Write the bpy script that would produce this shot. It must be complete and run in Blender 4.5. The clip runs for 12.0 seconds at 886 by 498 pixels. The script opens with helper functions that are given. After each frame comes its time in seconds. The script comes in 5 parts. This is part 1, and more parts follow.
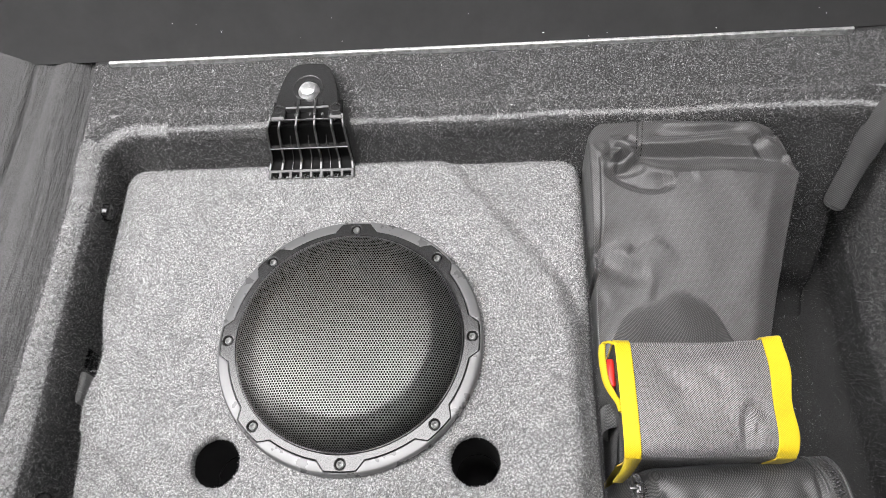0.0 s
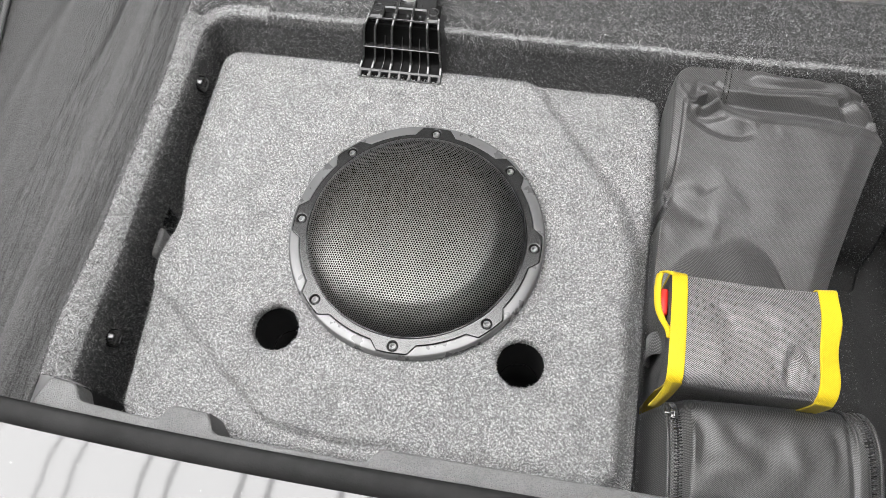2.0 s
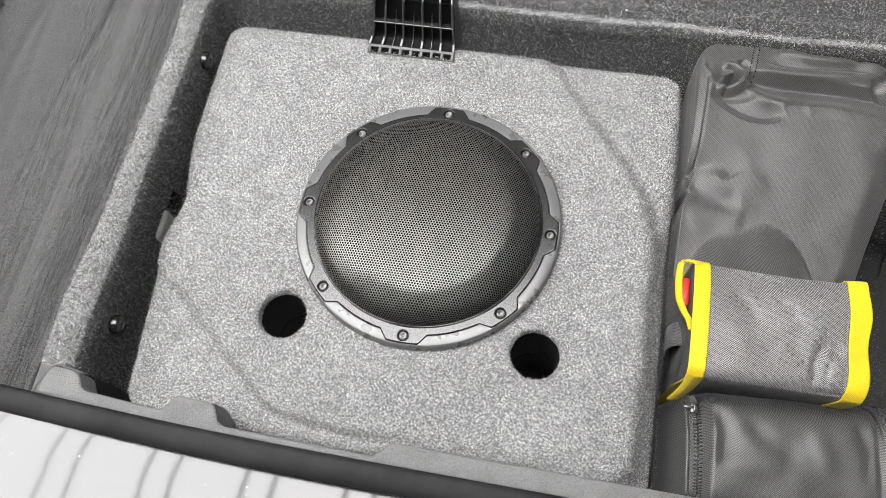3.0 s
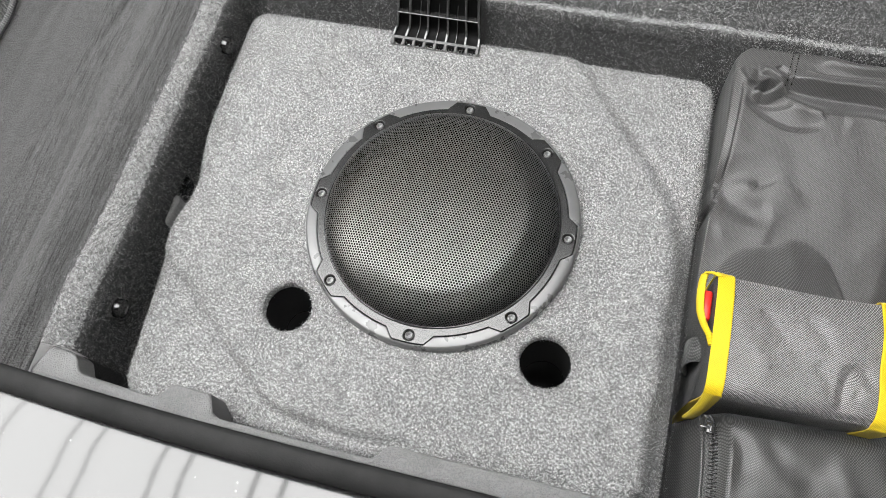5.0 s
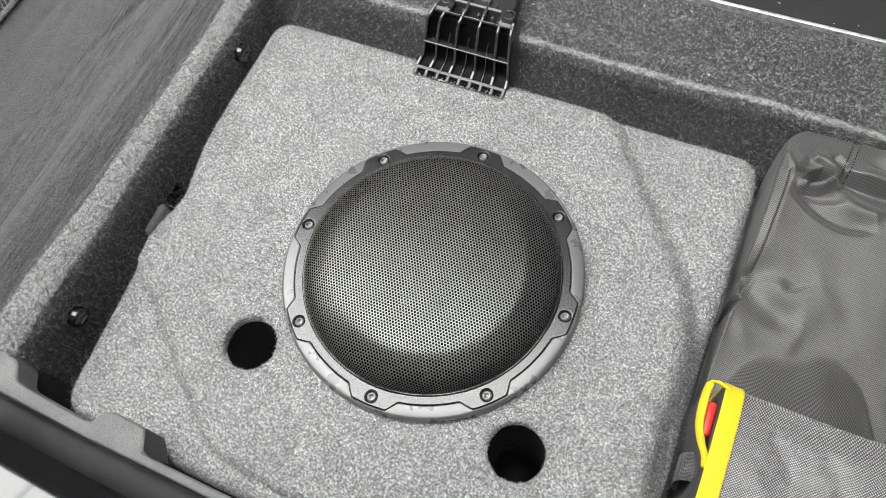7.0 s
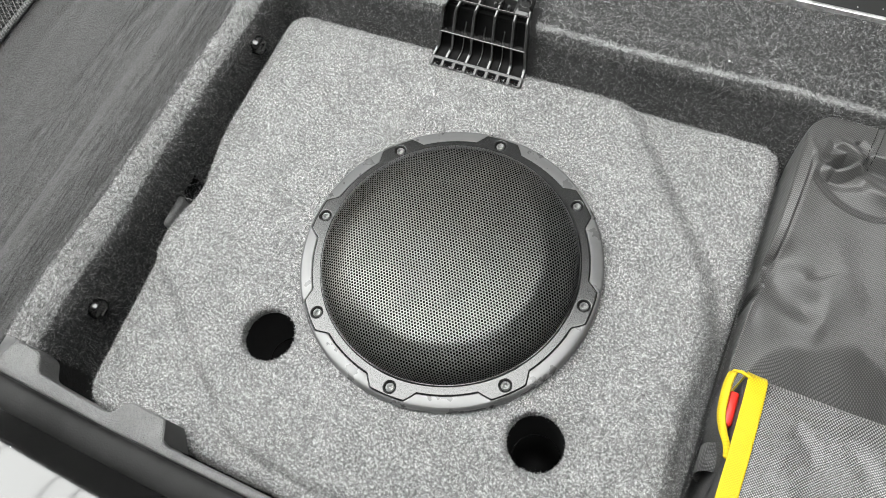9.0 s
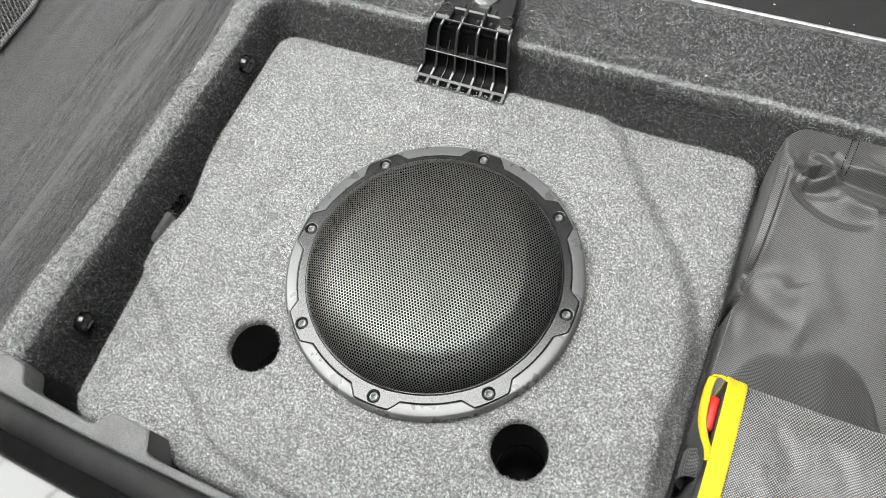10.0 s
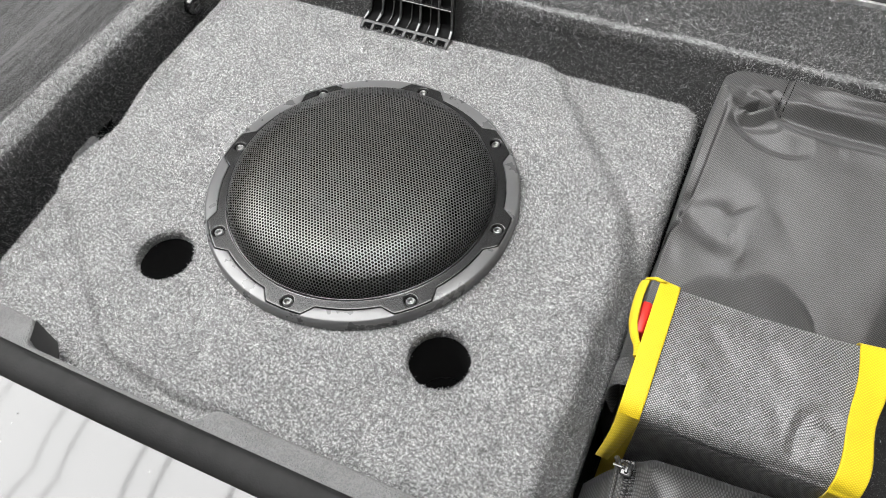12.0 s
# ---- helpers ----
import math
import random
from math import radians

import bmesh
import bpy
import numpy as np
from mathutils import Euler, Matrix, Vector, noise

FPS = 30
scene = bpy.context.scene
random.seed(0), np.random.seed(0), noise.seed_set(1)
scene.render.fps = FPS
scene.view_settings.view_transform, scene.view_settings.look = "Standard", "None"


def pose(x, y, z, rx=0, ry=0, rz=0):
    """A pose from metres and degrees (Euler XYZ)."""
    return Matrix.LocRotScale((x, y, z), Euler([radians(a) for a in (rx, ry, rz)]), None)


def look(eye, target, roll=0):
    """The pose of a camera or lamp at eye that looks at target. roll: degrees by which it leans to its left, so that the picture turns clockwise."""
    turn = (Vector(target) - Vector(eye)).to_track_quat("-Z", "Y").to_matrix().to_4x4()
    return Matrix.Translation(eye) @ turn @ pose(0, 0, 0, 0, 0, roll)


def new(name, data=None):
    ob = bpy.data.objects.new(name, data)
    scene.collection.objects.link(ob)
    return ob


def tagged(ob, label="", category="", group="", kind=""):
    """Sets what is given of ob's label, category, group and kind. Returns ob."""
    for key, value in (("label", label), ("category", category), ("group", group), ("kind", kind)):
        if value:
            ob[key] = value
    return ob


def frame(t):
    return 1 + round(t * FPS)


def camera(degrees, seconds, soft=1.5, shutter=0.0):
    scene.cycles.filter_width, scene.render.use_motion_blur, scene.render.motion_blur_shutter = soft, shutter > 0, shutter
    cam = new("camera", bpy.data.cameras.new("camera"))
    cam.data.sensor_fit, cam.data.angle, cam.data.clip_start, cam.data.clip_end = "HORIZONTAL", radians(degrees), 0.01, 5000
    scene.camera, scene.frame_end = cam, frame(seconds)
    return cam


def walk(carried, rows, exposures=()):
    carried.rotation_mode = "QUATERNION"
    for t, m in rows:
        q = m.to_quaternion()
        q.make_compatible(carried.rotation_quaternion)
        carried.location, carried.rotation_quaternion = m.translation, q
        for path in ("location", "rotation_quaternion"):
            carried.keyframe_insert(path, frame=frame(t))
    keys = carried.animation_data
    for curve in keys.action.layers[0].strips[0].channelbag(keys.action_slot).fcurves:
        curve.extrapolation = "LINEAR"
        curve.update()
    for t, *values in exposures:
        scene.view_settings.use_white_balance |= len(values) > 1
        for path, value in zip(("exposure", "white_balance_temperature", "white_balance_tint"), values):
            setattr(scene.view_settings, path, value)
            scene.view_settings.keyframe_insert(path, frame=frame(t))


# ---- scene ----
cam = camera(61.0, 12.0, soft=0.8)
PATH = [
    (0, (0.159, -0.278, 0.947), (0.013, 0.638, -0.824), -9.6),
    (0.5, (0.115, -0.285, 0.897), (-0.114, 0.599, -0.882), -10.3),
    (1, (0.107, -0.332, 0.884), (-0.132, 0.536, -0.902), -8.4),
    (1.5, (0.127, -0.345, 0.939), (-0.115, 0.497, -0.859), -7.6),
    (2, (0.13, -0.346, 0.948), (-0.109, 0.469, -0.863), -7.3),
    (2.5, (0.127, -0.33, 0.955), (-0.116, 0.458, -0.868), -7.8),
    (3, (0.121, -0.323, 0.928), (-0.131, 0.422, -0.91), -9.1),
    (5, (0.136, -0.315, 0.899), (-0.197, 0.426, -0.928), -11.3),
    (5.5, (0.149, -0.289, 0.872), (-0.224, 0.476, -0.938), -10.4),
    (6, (0.169, -0.253, 0.855), (-0.247, 0.521, -0.942), -9.9),
    (6.5, (0.174, -0.238, 0.847), (-0.274, 0.523, -0.947), -9.9),
    (7, (0.171, -0.239, 0.844), (-0.307, 0.502, -0.952), -10.8),
    (7.5, (0.171, -0.24, 0.84), (-0.323, 0.476, -0.961), -12.2),
    (9.5, (0.173, -0.242, 0.839), (-0.344, 0.471, -0.956), -14.2),
    (10, (0.188, -0.257, 0.837), (-0.339, 0.531, -0.924), -12.3),
    (10.5, (0.221, -0.329, 0.816), (-0.306, 0.574, -0.89), -9.1),
    (11, (0.268, -0.377, 0.767), (-0.294, 0.613, -0.877), -8.1),
    (11.5, (0.268, -0.364, 0.703), (-0.29, 0.662, -0.921), -6.2),
    (12, (0.266, -0.361, 0.72), (-0.278, 0.676, -0.902), -4.5),
]
walk(cam, [(t, look(eye, target, roll)) for t, eye, target, roll in PATH],
     [(0, 0.20, 6500, 12), (1, 0.24, 6500, 10), (2, 0.18, 6500, 10), (3, 0.21, 6500, 10), (5, 0.12, 6500, 8.5), (7, 0.10, 6500, 6.5), (9.5, 0.08, 6500, 6), (10.5, 0.24, 6500, 8), (11.5, 0.24, 6500, 10), (12, 0.13, 6500, 9)])


# ---------------------------------------------------------------- world and light
world = bpy.data.worlds.new("world")
scene.world = world
world.use_nodes = True
world.node_tree.nodes["Background"].inputs[0].default_value = (0.95, 0.97, 1.0, 1)
world.node_tree.nodes["Background"].inputs[1].default_value = 0.6

rng = np.random.default_rng(7)


# ---------------------------------------------------------------- node helpers
def material(name, rough=0.6, metal=0.0, spec=0.5):
    m = bpy.data.materials.new(name)
    m.use_nodes = True
    b = m.node_tree.nodes["Principled BSDF"]
    b.inputs["Roughness"].default_value = rough
    b.inputs["Metallic"].default_value = metal
    b.inputs["Specular IOR Level"].default_value = spec
    return m, m.node_tree, b


def node(tree, kind, **sets):
    n = tree.nodes.new(kind)
    for key, value in sets.items():
        if key == "blend_type":
            n.blend_type = value
        elif key == "data_type":
            n.data_type = value
        elif key == "operation":
            n.operation = value
        elif key == "wave_type":
            n.wave_type = value
        elif key == "bands_direction":
            n.bands_direction = value
        elif key == "feature":
            n.feature = value
        else:
            n.inputs[key.replace("_", " ")].default_value = value
    return n


def noise_of(tree, scale, detail=3.0, rough=0.6, stretch=(1, 1, 1)):
    tc = tree.nodes.new("ShaderNodeTexCoord")
    mp = tree.nodes.new("ShaderNodeMapping")
    mp.inputs["Scale"].default_value = stretch
    nz = node(tree, "ShaderNodeTexNoise", Scale=scale, Detail=detail, Roughness=rough)
    tree.links.new(tc.outputs["Object"], mp.inputs["Vector"])
    tree.links.new(mp.outputs["Vector"], nz.inputs["Vector"])
    return nz.outputs["Fac"]


def ramp(tree, fac, stops):
    r = tree.nodes.new("ShaderNodeValToRGB")
    while len(r.color_ramp.elements) < len(stops):
        r.color_ramp.elements.new(0.5)
    for e, (at, c) in zip(r.color_ramp.elements, stops):
        e.position = at
        e.color = (*c, 1) if len(c) == 3 else c
    tree.links.new(fac, r.inputs["Fac"])
    return r.outputs["Color"]


def grey(v):
    return (v, v, v)


def mixed(tree, a, b, fac=0.5, blend="MIX"):
    m = tree.nodes.new("ShaderNodeMix")
    m.data_type, m.blend_type = "RGBA", blend
    if isinstance(fac, float):
        m.inputs[0].default_value = fac
    else:
        tree.links.new(fac, m.inputs[0])
    tree.links.new(a, m.inputs[6])
    tree.links.new(b, m.inputs[7])
    return m.outputs[2]


def bump(tree, bsdf, height, strength=0.3, distance=0.001):
    b = node(tree, "ShaderNodeBump", Strength=strength, Distance=distance)
    tree.links.new(height, b.inputs["Height"])
    tree.links.new(b.outputs["Normal"], bsdf.inputs["Normal"])
    return b


def felt(name, dark, light, blotch):
    """Needle-felt base: fine mottling, a coarser blotch, deep bump."""
    m, t, b = material(name, 0.95, 0, 0.15)
    fine = ramp(t, noise_of(t, 900, 4, 0.7), [(0.32, grey(dark)), (0.72, grey(light))])
    broad = ramp(t, noise_of(t, 18, 3, 0.6), [(0.3, grey(1 - blotch)), (0.7, grey(1.0))])
    t.links.new(mixed(t, fine, broad, 1.0, "MULTIPLY"), b.inputs["Base Color"])
    bump(t, b, noise_of(t, 700, 3), 0.8, 0.0015)
    return m


def fibre_material(name, stops, clumps=0.6, grain=340, mottle=0.85):
    m, t, b = material(name, 0.7, 0, 0.3)
    geo = t.nodes.new("ShaderNodeNewGeometry")
    each = ramp(t, geo.outputs["Random Per Island"], stops)
    clump = ramp(t, noise_of(t, grain, 2, 0.6), [(0.41, grey(clumps)), (0.59, grey(1.0))])
    broad = ramp(t, noise_of(t, 42, 4, 0.65), [(0.32, grey(mottle)), (0.66, grey(1.0))])
    t.links.new(mixed(t, mixed(t, each, clump, 1.0, "MULTIPLY"), broad, 1.0, "MULTIPLY"), b.inputs["Base Color"])
    return m


def plastic(name, value, rough, grain=0.0, grain_scale=1500, spec=0.5, wear=0.15):
    m, t, b = material(name, rough, 0, spec)
    c = ramp(t, noise_of(t, 25, 4, 0.65), [(0.3, grey(value * (1 - wear))), (0.7, grey(value * (1 + wear)))])
    t.links.new(c, b.inputs["Base Color"])
    r = ramp(t, noise_of(t, 60, 4), [(0.3, grey(rough * 0.95)), (0.7, grey(min(1, rough * 1.06)))])
    t.links.new(r, b.inputs["Roughness"])
    if grain:
        bump(t, b, noise_of(t, grain_scale, 2, 0.5), grain, 0.0004)
    return m


def woven(name, value, pitch, rough=0.5, contrast=0.5, tint=(1, 1, 1), spec=0.5, sheen=0.1, relief=0.6):
    """Plain-weave nylon: two crossing waves for the yarns, folds left to the mesh."""
    m, t, b = material(name, rough, 0, spec)
    tc, split, join, drop = (t.nodes.new("ShaderNode" + k) for k in ("TexCoord", "SeparateXYZ", "CombineXYZ", "Math"))
    drop.operation = "ADD"
    t.links.new(tc.outputs["Object"], split.inputs[0])
    t.links.new(split.outputs["X"], join.inputs["X"])
    t.links.new(split.outputs["Y"], drop.inputs[0])
    t.links.new(split.outputs["Z"], drop.inputs[1])
    t.links.new(drop.outputs[0], join.inputs["Y"])
    waves = []
    for turn in (math.pi / 4, -math.pi / 4):
        mp = t.nodes.new("ShaderNodeMapping")
        mp.inputs["Rotation"].default_value = (0, 0, turn)
        w = node(t, "ShaderNodeTexWave", Scale=0.314 / pitch, Distortion=0.0)
        w.bands_direction = "X"
        t.links.new(join.outputs[0], mp.inputs["Vector"])
        t.links.new(mp.outputs["Vector"], w.inputs["Vector"])
        waves.append(w.outputs["Fac"])
    mul = node(t, "ShaderNodeMath")
    mul.operation = "MULTIPLY"
    t.links.new(waves[0], mul.inputs[0])
    t.links.new(waves[1], mul.inputs[1])
    lo, hi = value * (1 - contrast), value * (1 + contrast)
    weave = ramp(t, mul.outputs[0], [(0.06, tuple(lo * c for c in tint)), (0.45, tuple(hi * c for c in tint))])
    broad = ramp(t, noise_of(t, 30, 3), [(0.3, grey(0.85)), (0.7, grey(1.0))])
    t.links.new(mixed(t, weave, broad, 1.0, "MULTIPLY"), b.inputs["Base Color"])
    b.inputs["Sheen Weight"].default_value = sheen
    bump(t, b, mul.outputs[0], relief, pitch * 0.45)
    return m


# ---------------------------------------------------------------- materials
M_BOX = felt("light_grey_felt", 0.03, 0.36, 0.16)
M_BOX_FIBRE = fibre_material("light_grey_fibre", [(0.0, grey(0.06)), (0.25, grey(0.42)), (0.6, grey(0.88)), (1.0, grey(0.97))], 0.32, 450, 0.74)
M_CARPET = felt("charcoal_carpet", 0.02, 0.085, 0.25)
# floor carpet: fibres darker than the walls', shade put into colour
M_FLOOR = felt("shade_dark_floor_felt", 0.018, 0.085, 0.3)
M_FLOOR_FIBRE = fibre_material("shade_dark_floor_fibre", [(0.0, grey(0.03)), (0.6, grey(0.11)), (0.9, grey(0.32)), (1.0, grey(0.7))])
M_CARPET_FIBRE = fibre_material("charcoal_fibre", [(0.0, grey(0.025)), (0.5, grey(0.17)), (0.85, grey(0.52)), (1.0, grey(0.98))], 0.30)
M_PALE_NAP = fibre_material("pale_grey_fibre", [(0.0, grey(0.08)), (0.4, grey(0.45)), (0.8, grey(0.85)), (1.0, grey(0.95))], 0.5)
M_RIDGE = fibre_material("worn_pale_fibre", [(0.0, grey(0.12)), (0.4, grey(0.42)), (1.0, grey(0.95))], 0.5)
M_TRIM = plastic("grained_grey_plastic", 0.17, 0.42, 1.0, 820)
# grain hollows darkened in the colour too, shade the bump hardly shows
_t = M_TRIM.node_tree
_b = _t.nodes["Principled BSDF"]
_old = _b.inputs["Base Color"].links[0].from_socket
_t.links.new(mixed(_t, _old, ramp(_t, noise_of(_t, 820, 1, 0.5), [(0.40, grey(0.84)), (0.54, grey(1.06))]), 1.0, "MULTIPLY"), _b.inputs["Base Color"])
for _n in M_TRIM.node_tree.nodes:
    if _n.type == "BUMP":
        _n.inputs["Distance"].default_value = 0.0016
M_SILL = plastic("gloss_black_plastic", 0.008, 0.045, 0.012, 300, 0.8)
M_CREST_MATT = plastic("matt_black_crest", 0.014, 0.6, 0.3, 500, 0.2, 0.4)
M_BLACK = plastic("black_plastic", 0.022, 0.32, 0.15, 1200)
M_RIB = plastic("polished_black_plastic", 0.025, 0.22, 0.03, 900, 1.0)
M_FOOT = plastic("worn_black_plastic", 0.045, 0.38, 0.3, 900, 0.6, 0.5)
M_PANEL = plastic("dusty_dark_plastic", 0.035, 0.3, 0.2, 600)
M_RING = plastic("satin_grey_ring", 0.10, 0.28, 0.0, 3000, 0.8, 0.05)
M_TAB = plastic("satin_black_ring", 0.010, 0.23, 0.0, 2600, 0.85)
M_CONE = plastic("matt_black_cone", 0.004, 0.9, 0, 1, 0.05)
M_TUBE = plastic("port_tube_black", 0.003, 0.6, 0, 1, 0.12)
M_LINE, _t, _b = material("side_lining_fabric", 0.85, 0, 0.25)
_pebble = noise_of(_t, 950, 2, 0.55)
_wrinkle = noise_of(_t, 460, 2, 0.5, (1.0, 0.10, 0.6))
_tc, _xyz = _t.nodes.new("ShaderNodeTexCoord"), _t.nodes.new("ShaderNodeSeparateXYZ")
_t.links.new(_tc.outputs["Object"], _xyz.inputs[0])
_wob = node(_t, "ShaderNodeMath", operation="MULTIPLY_ADD")
_t.links.new(noise_of(_t, 9, 2), _wob.inputs[0])
_wob.inputs[1].default_value = 0.03
_t.links.new(_xyz.outputs["X"], _wob.inputs[2])
_run = node(_t, "ShaderNodeMath", operation="MULTIPLY_ADD")
_t.links.new(_wob.outputs[0], _run.inputs[0])
_run.inputs[1].default_value, _run.inputs[2].default_value = 7.7, 3.42
_band = ramp(_t, _run.outputs[0], [(0.20, grey(0.0)), (0.30, grey(1.0)), (0.46, grey(1.0)), (0.55, grey(0.0)), (0.66, grey(0.0)), (0.74, grey(1.0))])
_tone = ramp(_t, _pebble, [(0.34, grey(0.026)), (0.66, grey(0.122))])
# shade of the wrinkles put into the colour; the same lines drive the bump
_line = ramp(_t, _wrinkle, [(0.38, grey(0.80)), (0.56, grey(1.04))])
_flat = ramp(_t, _wrinkle, [(0.3, grey(0.96)), (0.7, grey(1.0))])
_t.links.new(mixed(_t, _tone, mixed(_t, _flat, _line, _band), 1.0, "MULTIPLY"), _b.inputs["Base Color"])
_deep = node(_t, "ShaderNodeBump", Strength=0.8, Distance=0.0020)
_t.links.new(mixed(_t, _flat, _line, _band), _deep.inputs["Height"])
_fine = bump(_t, _b, _pebble, 0.7, 0.0008)
_t.links.new(_deep.outputs["Normal"], _fine.inputs["Normal"])
M_BAG = woven("smooth_grey_nylon", 0.076, 0.0017, 0.42, 0.60, (1.0, 0.985, 0.985), 0.5, 0.1, 0.25)
M_POUCH = woven("coarse_grey_nylon", 0.20, 0.0016, 0.40, 0.80, (1.0, 0.99, 1.0), 0.5, 0.1, 0.35)
M_LOWBAG = woven("black_nylon", 0.072, 0.0016, 0.36, 0.65, (1, 1, 1), 0.5, 0.1, 0.3)
M_WEB = woven("dark_webbing", 0.075, 0.0022, 0.5, 0.6)
M_STRAP = woven("grey_strap_webbing", 0.055, 0.0022, 0.55, 0.5)
M_DARKCLOTH = woven("black_lining_cloth", 0.016, 0.0016, 0.6, 0.5)
M_YELLOW = woven("yellow_webbing", 0.70, 0.0016, 0.6, 0.12, (1.0, 0.74, 0.015), 0.3, 0.1, 0.3)
M_RED = plastic("red_plastic", 0.4, 0.4)
M_RED.node_tree.nodes["Principled BSDF"].inputs["Base Color"].default_value = (0.75, 0.03, 0.02, 1)
for link in list(M_RED.node_tree.links):
    if link.to_socket.name == "Base Color":
        M_RED.node_tree.links.remove(link)
M_STEEL, _t, _b = material("zinc_steel", 0.28, 1.0)
_t.links.new(ramp(_t, noise_of(_t, 900, 3), [(0.3, grey(0.12)), (0.7, grey(0.32))]), _b.inputs["Base Color"])
M_ALU, _t, _b = material("brushed_aluminium", 0.35, 0.8)
_t.links.new(ramp(_t, noise_of(_t, 120, 5, 0.7), [(0.35, grey(0.45)), (0.6, grey(0.85))]), _b.inputs["Base Color"])
M_GRILLE, _t, _b = material("satin_black_steel_mesh", 0.37, 0.7)
_t.links.new(ramp(_t, noise_of(_t, 40, 3), [(0.3, grey(0.115)), (0.7, grey(0.145))]), _b.inputs["Base Color"])
M_ROOM = plastic("room_grey_paint", 0.38, 0.8)
# for the two unseen boards that block and darken
M_BLOCKER = plastic("dark_blocker_board", 0.02, 0.8)
M_DUST = plastic("pale_lint", 0.7, 0.9)
M_LIGHT = bpy.data.materials.new("luminous_ceiling_panel")
M_LIGHT.use_nodes = True
_t = M_LIGHT.node_tree
_t.nodes.remove(_t.nodes["Principled BSDF"])
_e = _t.nodes.new("ShaderNodeEmission")
_e.inputs["Color"].default_value = (1.0, 0.992, 0.99, 1)
_e.inputs["Strength"].default_value = 10.5
_t.links.new(_e.outputs[0], _t.nodes["Material Output"].inputs["Surface"])


# ---------------------------------------------------------------- mesh helpers
def thing(name, at, label="", category="", group="", kind=""):
    ob = new(name)
    ob.location = at
    ob.empty_display_size = 0.01
    return tagged(ob, label, category, group, kind)


def world_of(ob):
    p = Vector(ob.location)
    while ob.parent:
        ob = ob.parent
        p += Vector(ob.location)
    return p


def part(name, bm, mat, parent=None, label="", smooth=True):
    """Links a bmesh, given in world coordinates, as one mesh under a thing or a part."""
    me = bpy.data.meshes.new(name)
    if parent is not None:
        bmesh.ops.translate(bm, verts=bm.verts, vec=-world_of(parent))
    bm.to_mesh(me)
    bm.free()
    me.materials.append(mat)
    if smooth:
        me.polygons.foreach_set("use_smooth", np.ones(len(me.polygons), bool))
    ob = new(name, me)
    ob.parent = parent
    return tagged(ob, label)


def raw_mesh(name, verts, faces, mat, parent=None, label="", smooth=True):
    """The same from arrays; faces all have the same number of corners."""
    verts = np.asarray(verts, float)
    if parent is not None:
        verts = verts - np.array(world_of(parent))
    faces = np.asarray(faces, np.int32)
    me = bpy.data.meshes.new(name)
    me.vertices.add(len(verts))
    me.vertices.foreach_set("co", verts.ravel())
    n = faces.shape[1]
    me.loops.add(faces.size)
    me.loops.foreach_set("vertex_index", faces.ravel())
    me.polygons.add(len(faces))
    me.polygons.foreach_set("loop_start", np.arange(0, faces.size, n, dtype=np.int32))
    me.update(calc_edges=True)
    me.validate()
    me.materials.append(mat)
    if smooth:
        me.polygons.foreach_set("use_smooth", np.ones(len(me.polygons), bool))
    ob = new(name, me)
    ob.parent = parent
    return tagged(ob, label)


def grid_faces(nu, nv, wrap_u=False):
    """Quads of a grid whose vertex (i, j) has the index i * nv + j."""
    i = np.arange(nu if wrap_u else nu - 1)
    j = np.arange(nv - 1)
    i, j = (a.ravel() for a in np.meshgrid(i, j, indexing="ij"))
    k = (i + 1) % nu
    return np.stack([i * nv + j, k * nv + j, k * nv + j + 1, i * nv + j + 1], 1)


def box_bm(x0, x1, y0, y1, z0, z1, bevel=0.0, seg=2):
    bm = bmesh.new()
    m = Matrix.Translation(((x0 + x1) / 2, (y0 + y1) / 2, (z0 + z1) / 2)) @ Matrix.Diagonal((x1 - x0, y1 - y0, z1 - z0, 1))
    bmesh.ops.create_cube(bm, size=1, matrix=m)
    if bevel:
        bmesh.ops.bevel(bm, geom=bm.edges[:], offset=bevel, segments=seg, affect="EDGES", profile=0.5)
    return bm


def lathe(profile, seg, centre=(0, 0, 0)):
    """Verts and quads of (r, z) turned about the vertical through centre."""
    a = np.linspace(0, 2 * np.pi, seg, endpoint=False)
    r, z = np.array(profile).T
    v = np.stack([np.cos(a)[:, None] * r, np.sin(a)[:, None] * r, np.broadcast_to(z, (seg, len(z)))], 2)
    return v.reshape(-1, 3) + np.array(centre), grid_faces(seg, len(z), True)


def prism(outline, z0, z1, bevel=0.0):
    """A flat outline (x, y) given height, with its upper edge rounded."""
    bm = bmesh.new()
    f = bm.faces.new([bm.verts.new((x, y, z0)) for x, y in outline])
    top = bmesh.ops.extrude_face_region(bm, geom=[f])
    up = [v for v in top["geom"] if isinstance(v, bmesh.types.BMVert)]
    bmesh.ops.translate(bm, verts=up, vec=(0, 0, z1 - z0))
    if bevel:
        es = [e for e in bm.edges if all(abs(v.co.z - z1) < 1e-6 for v in e.verts)]
        bmesh.ops.bevel(bm, geom=es, offset=bevel, segments=3, affect="EDGES", profile=0.5)
    bmesh.ops.recalc_face_normals(bm, faces=bm.faces[:])
    return bm


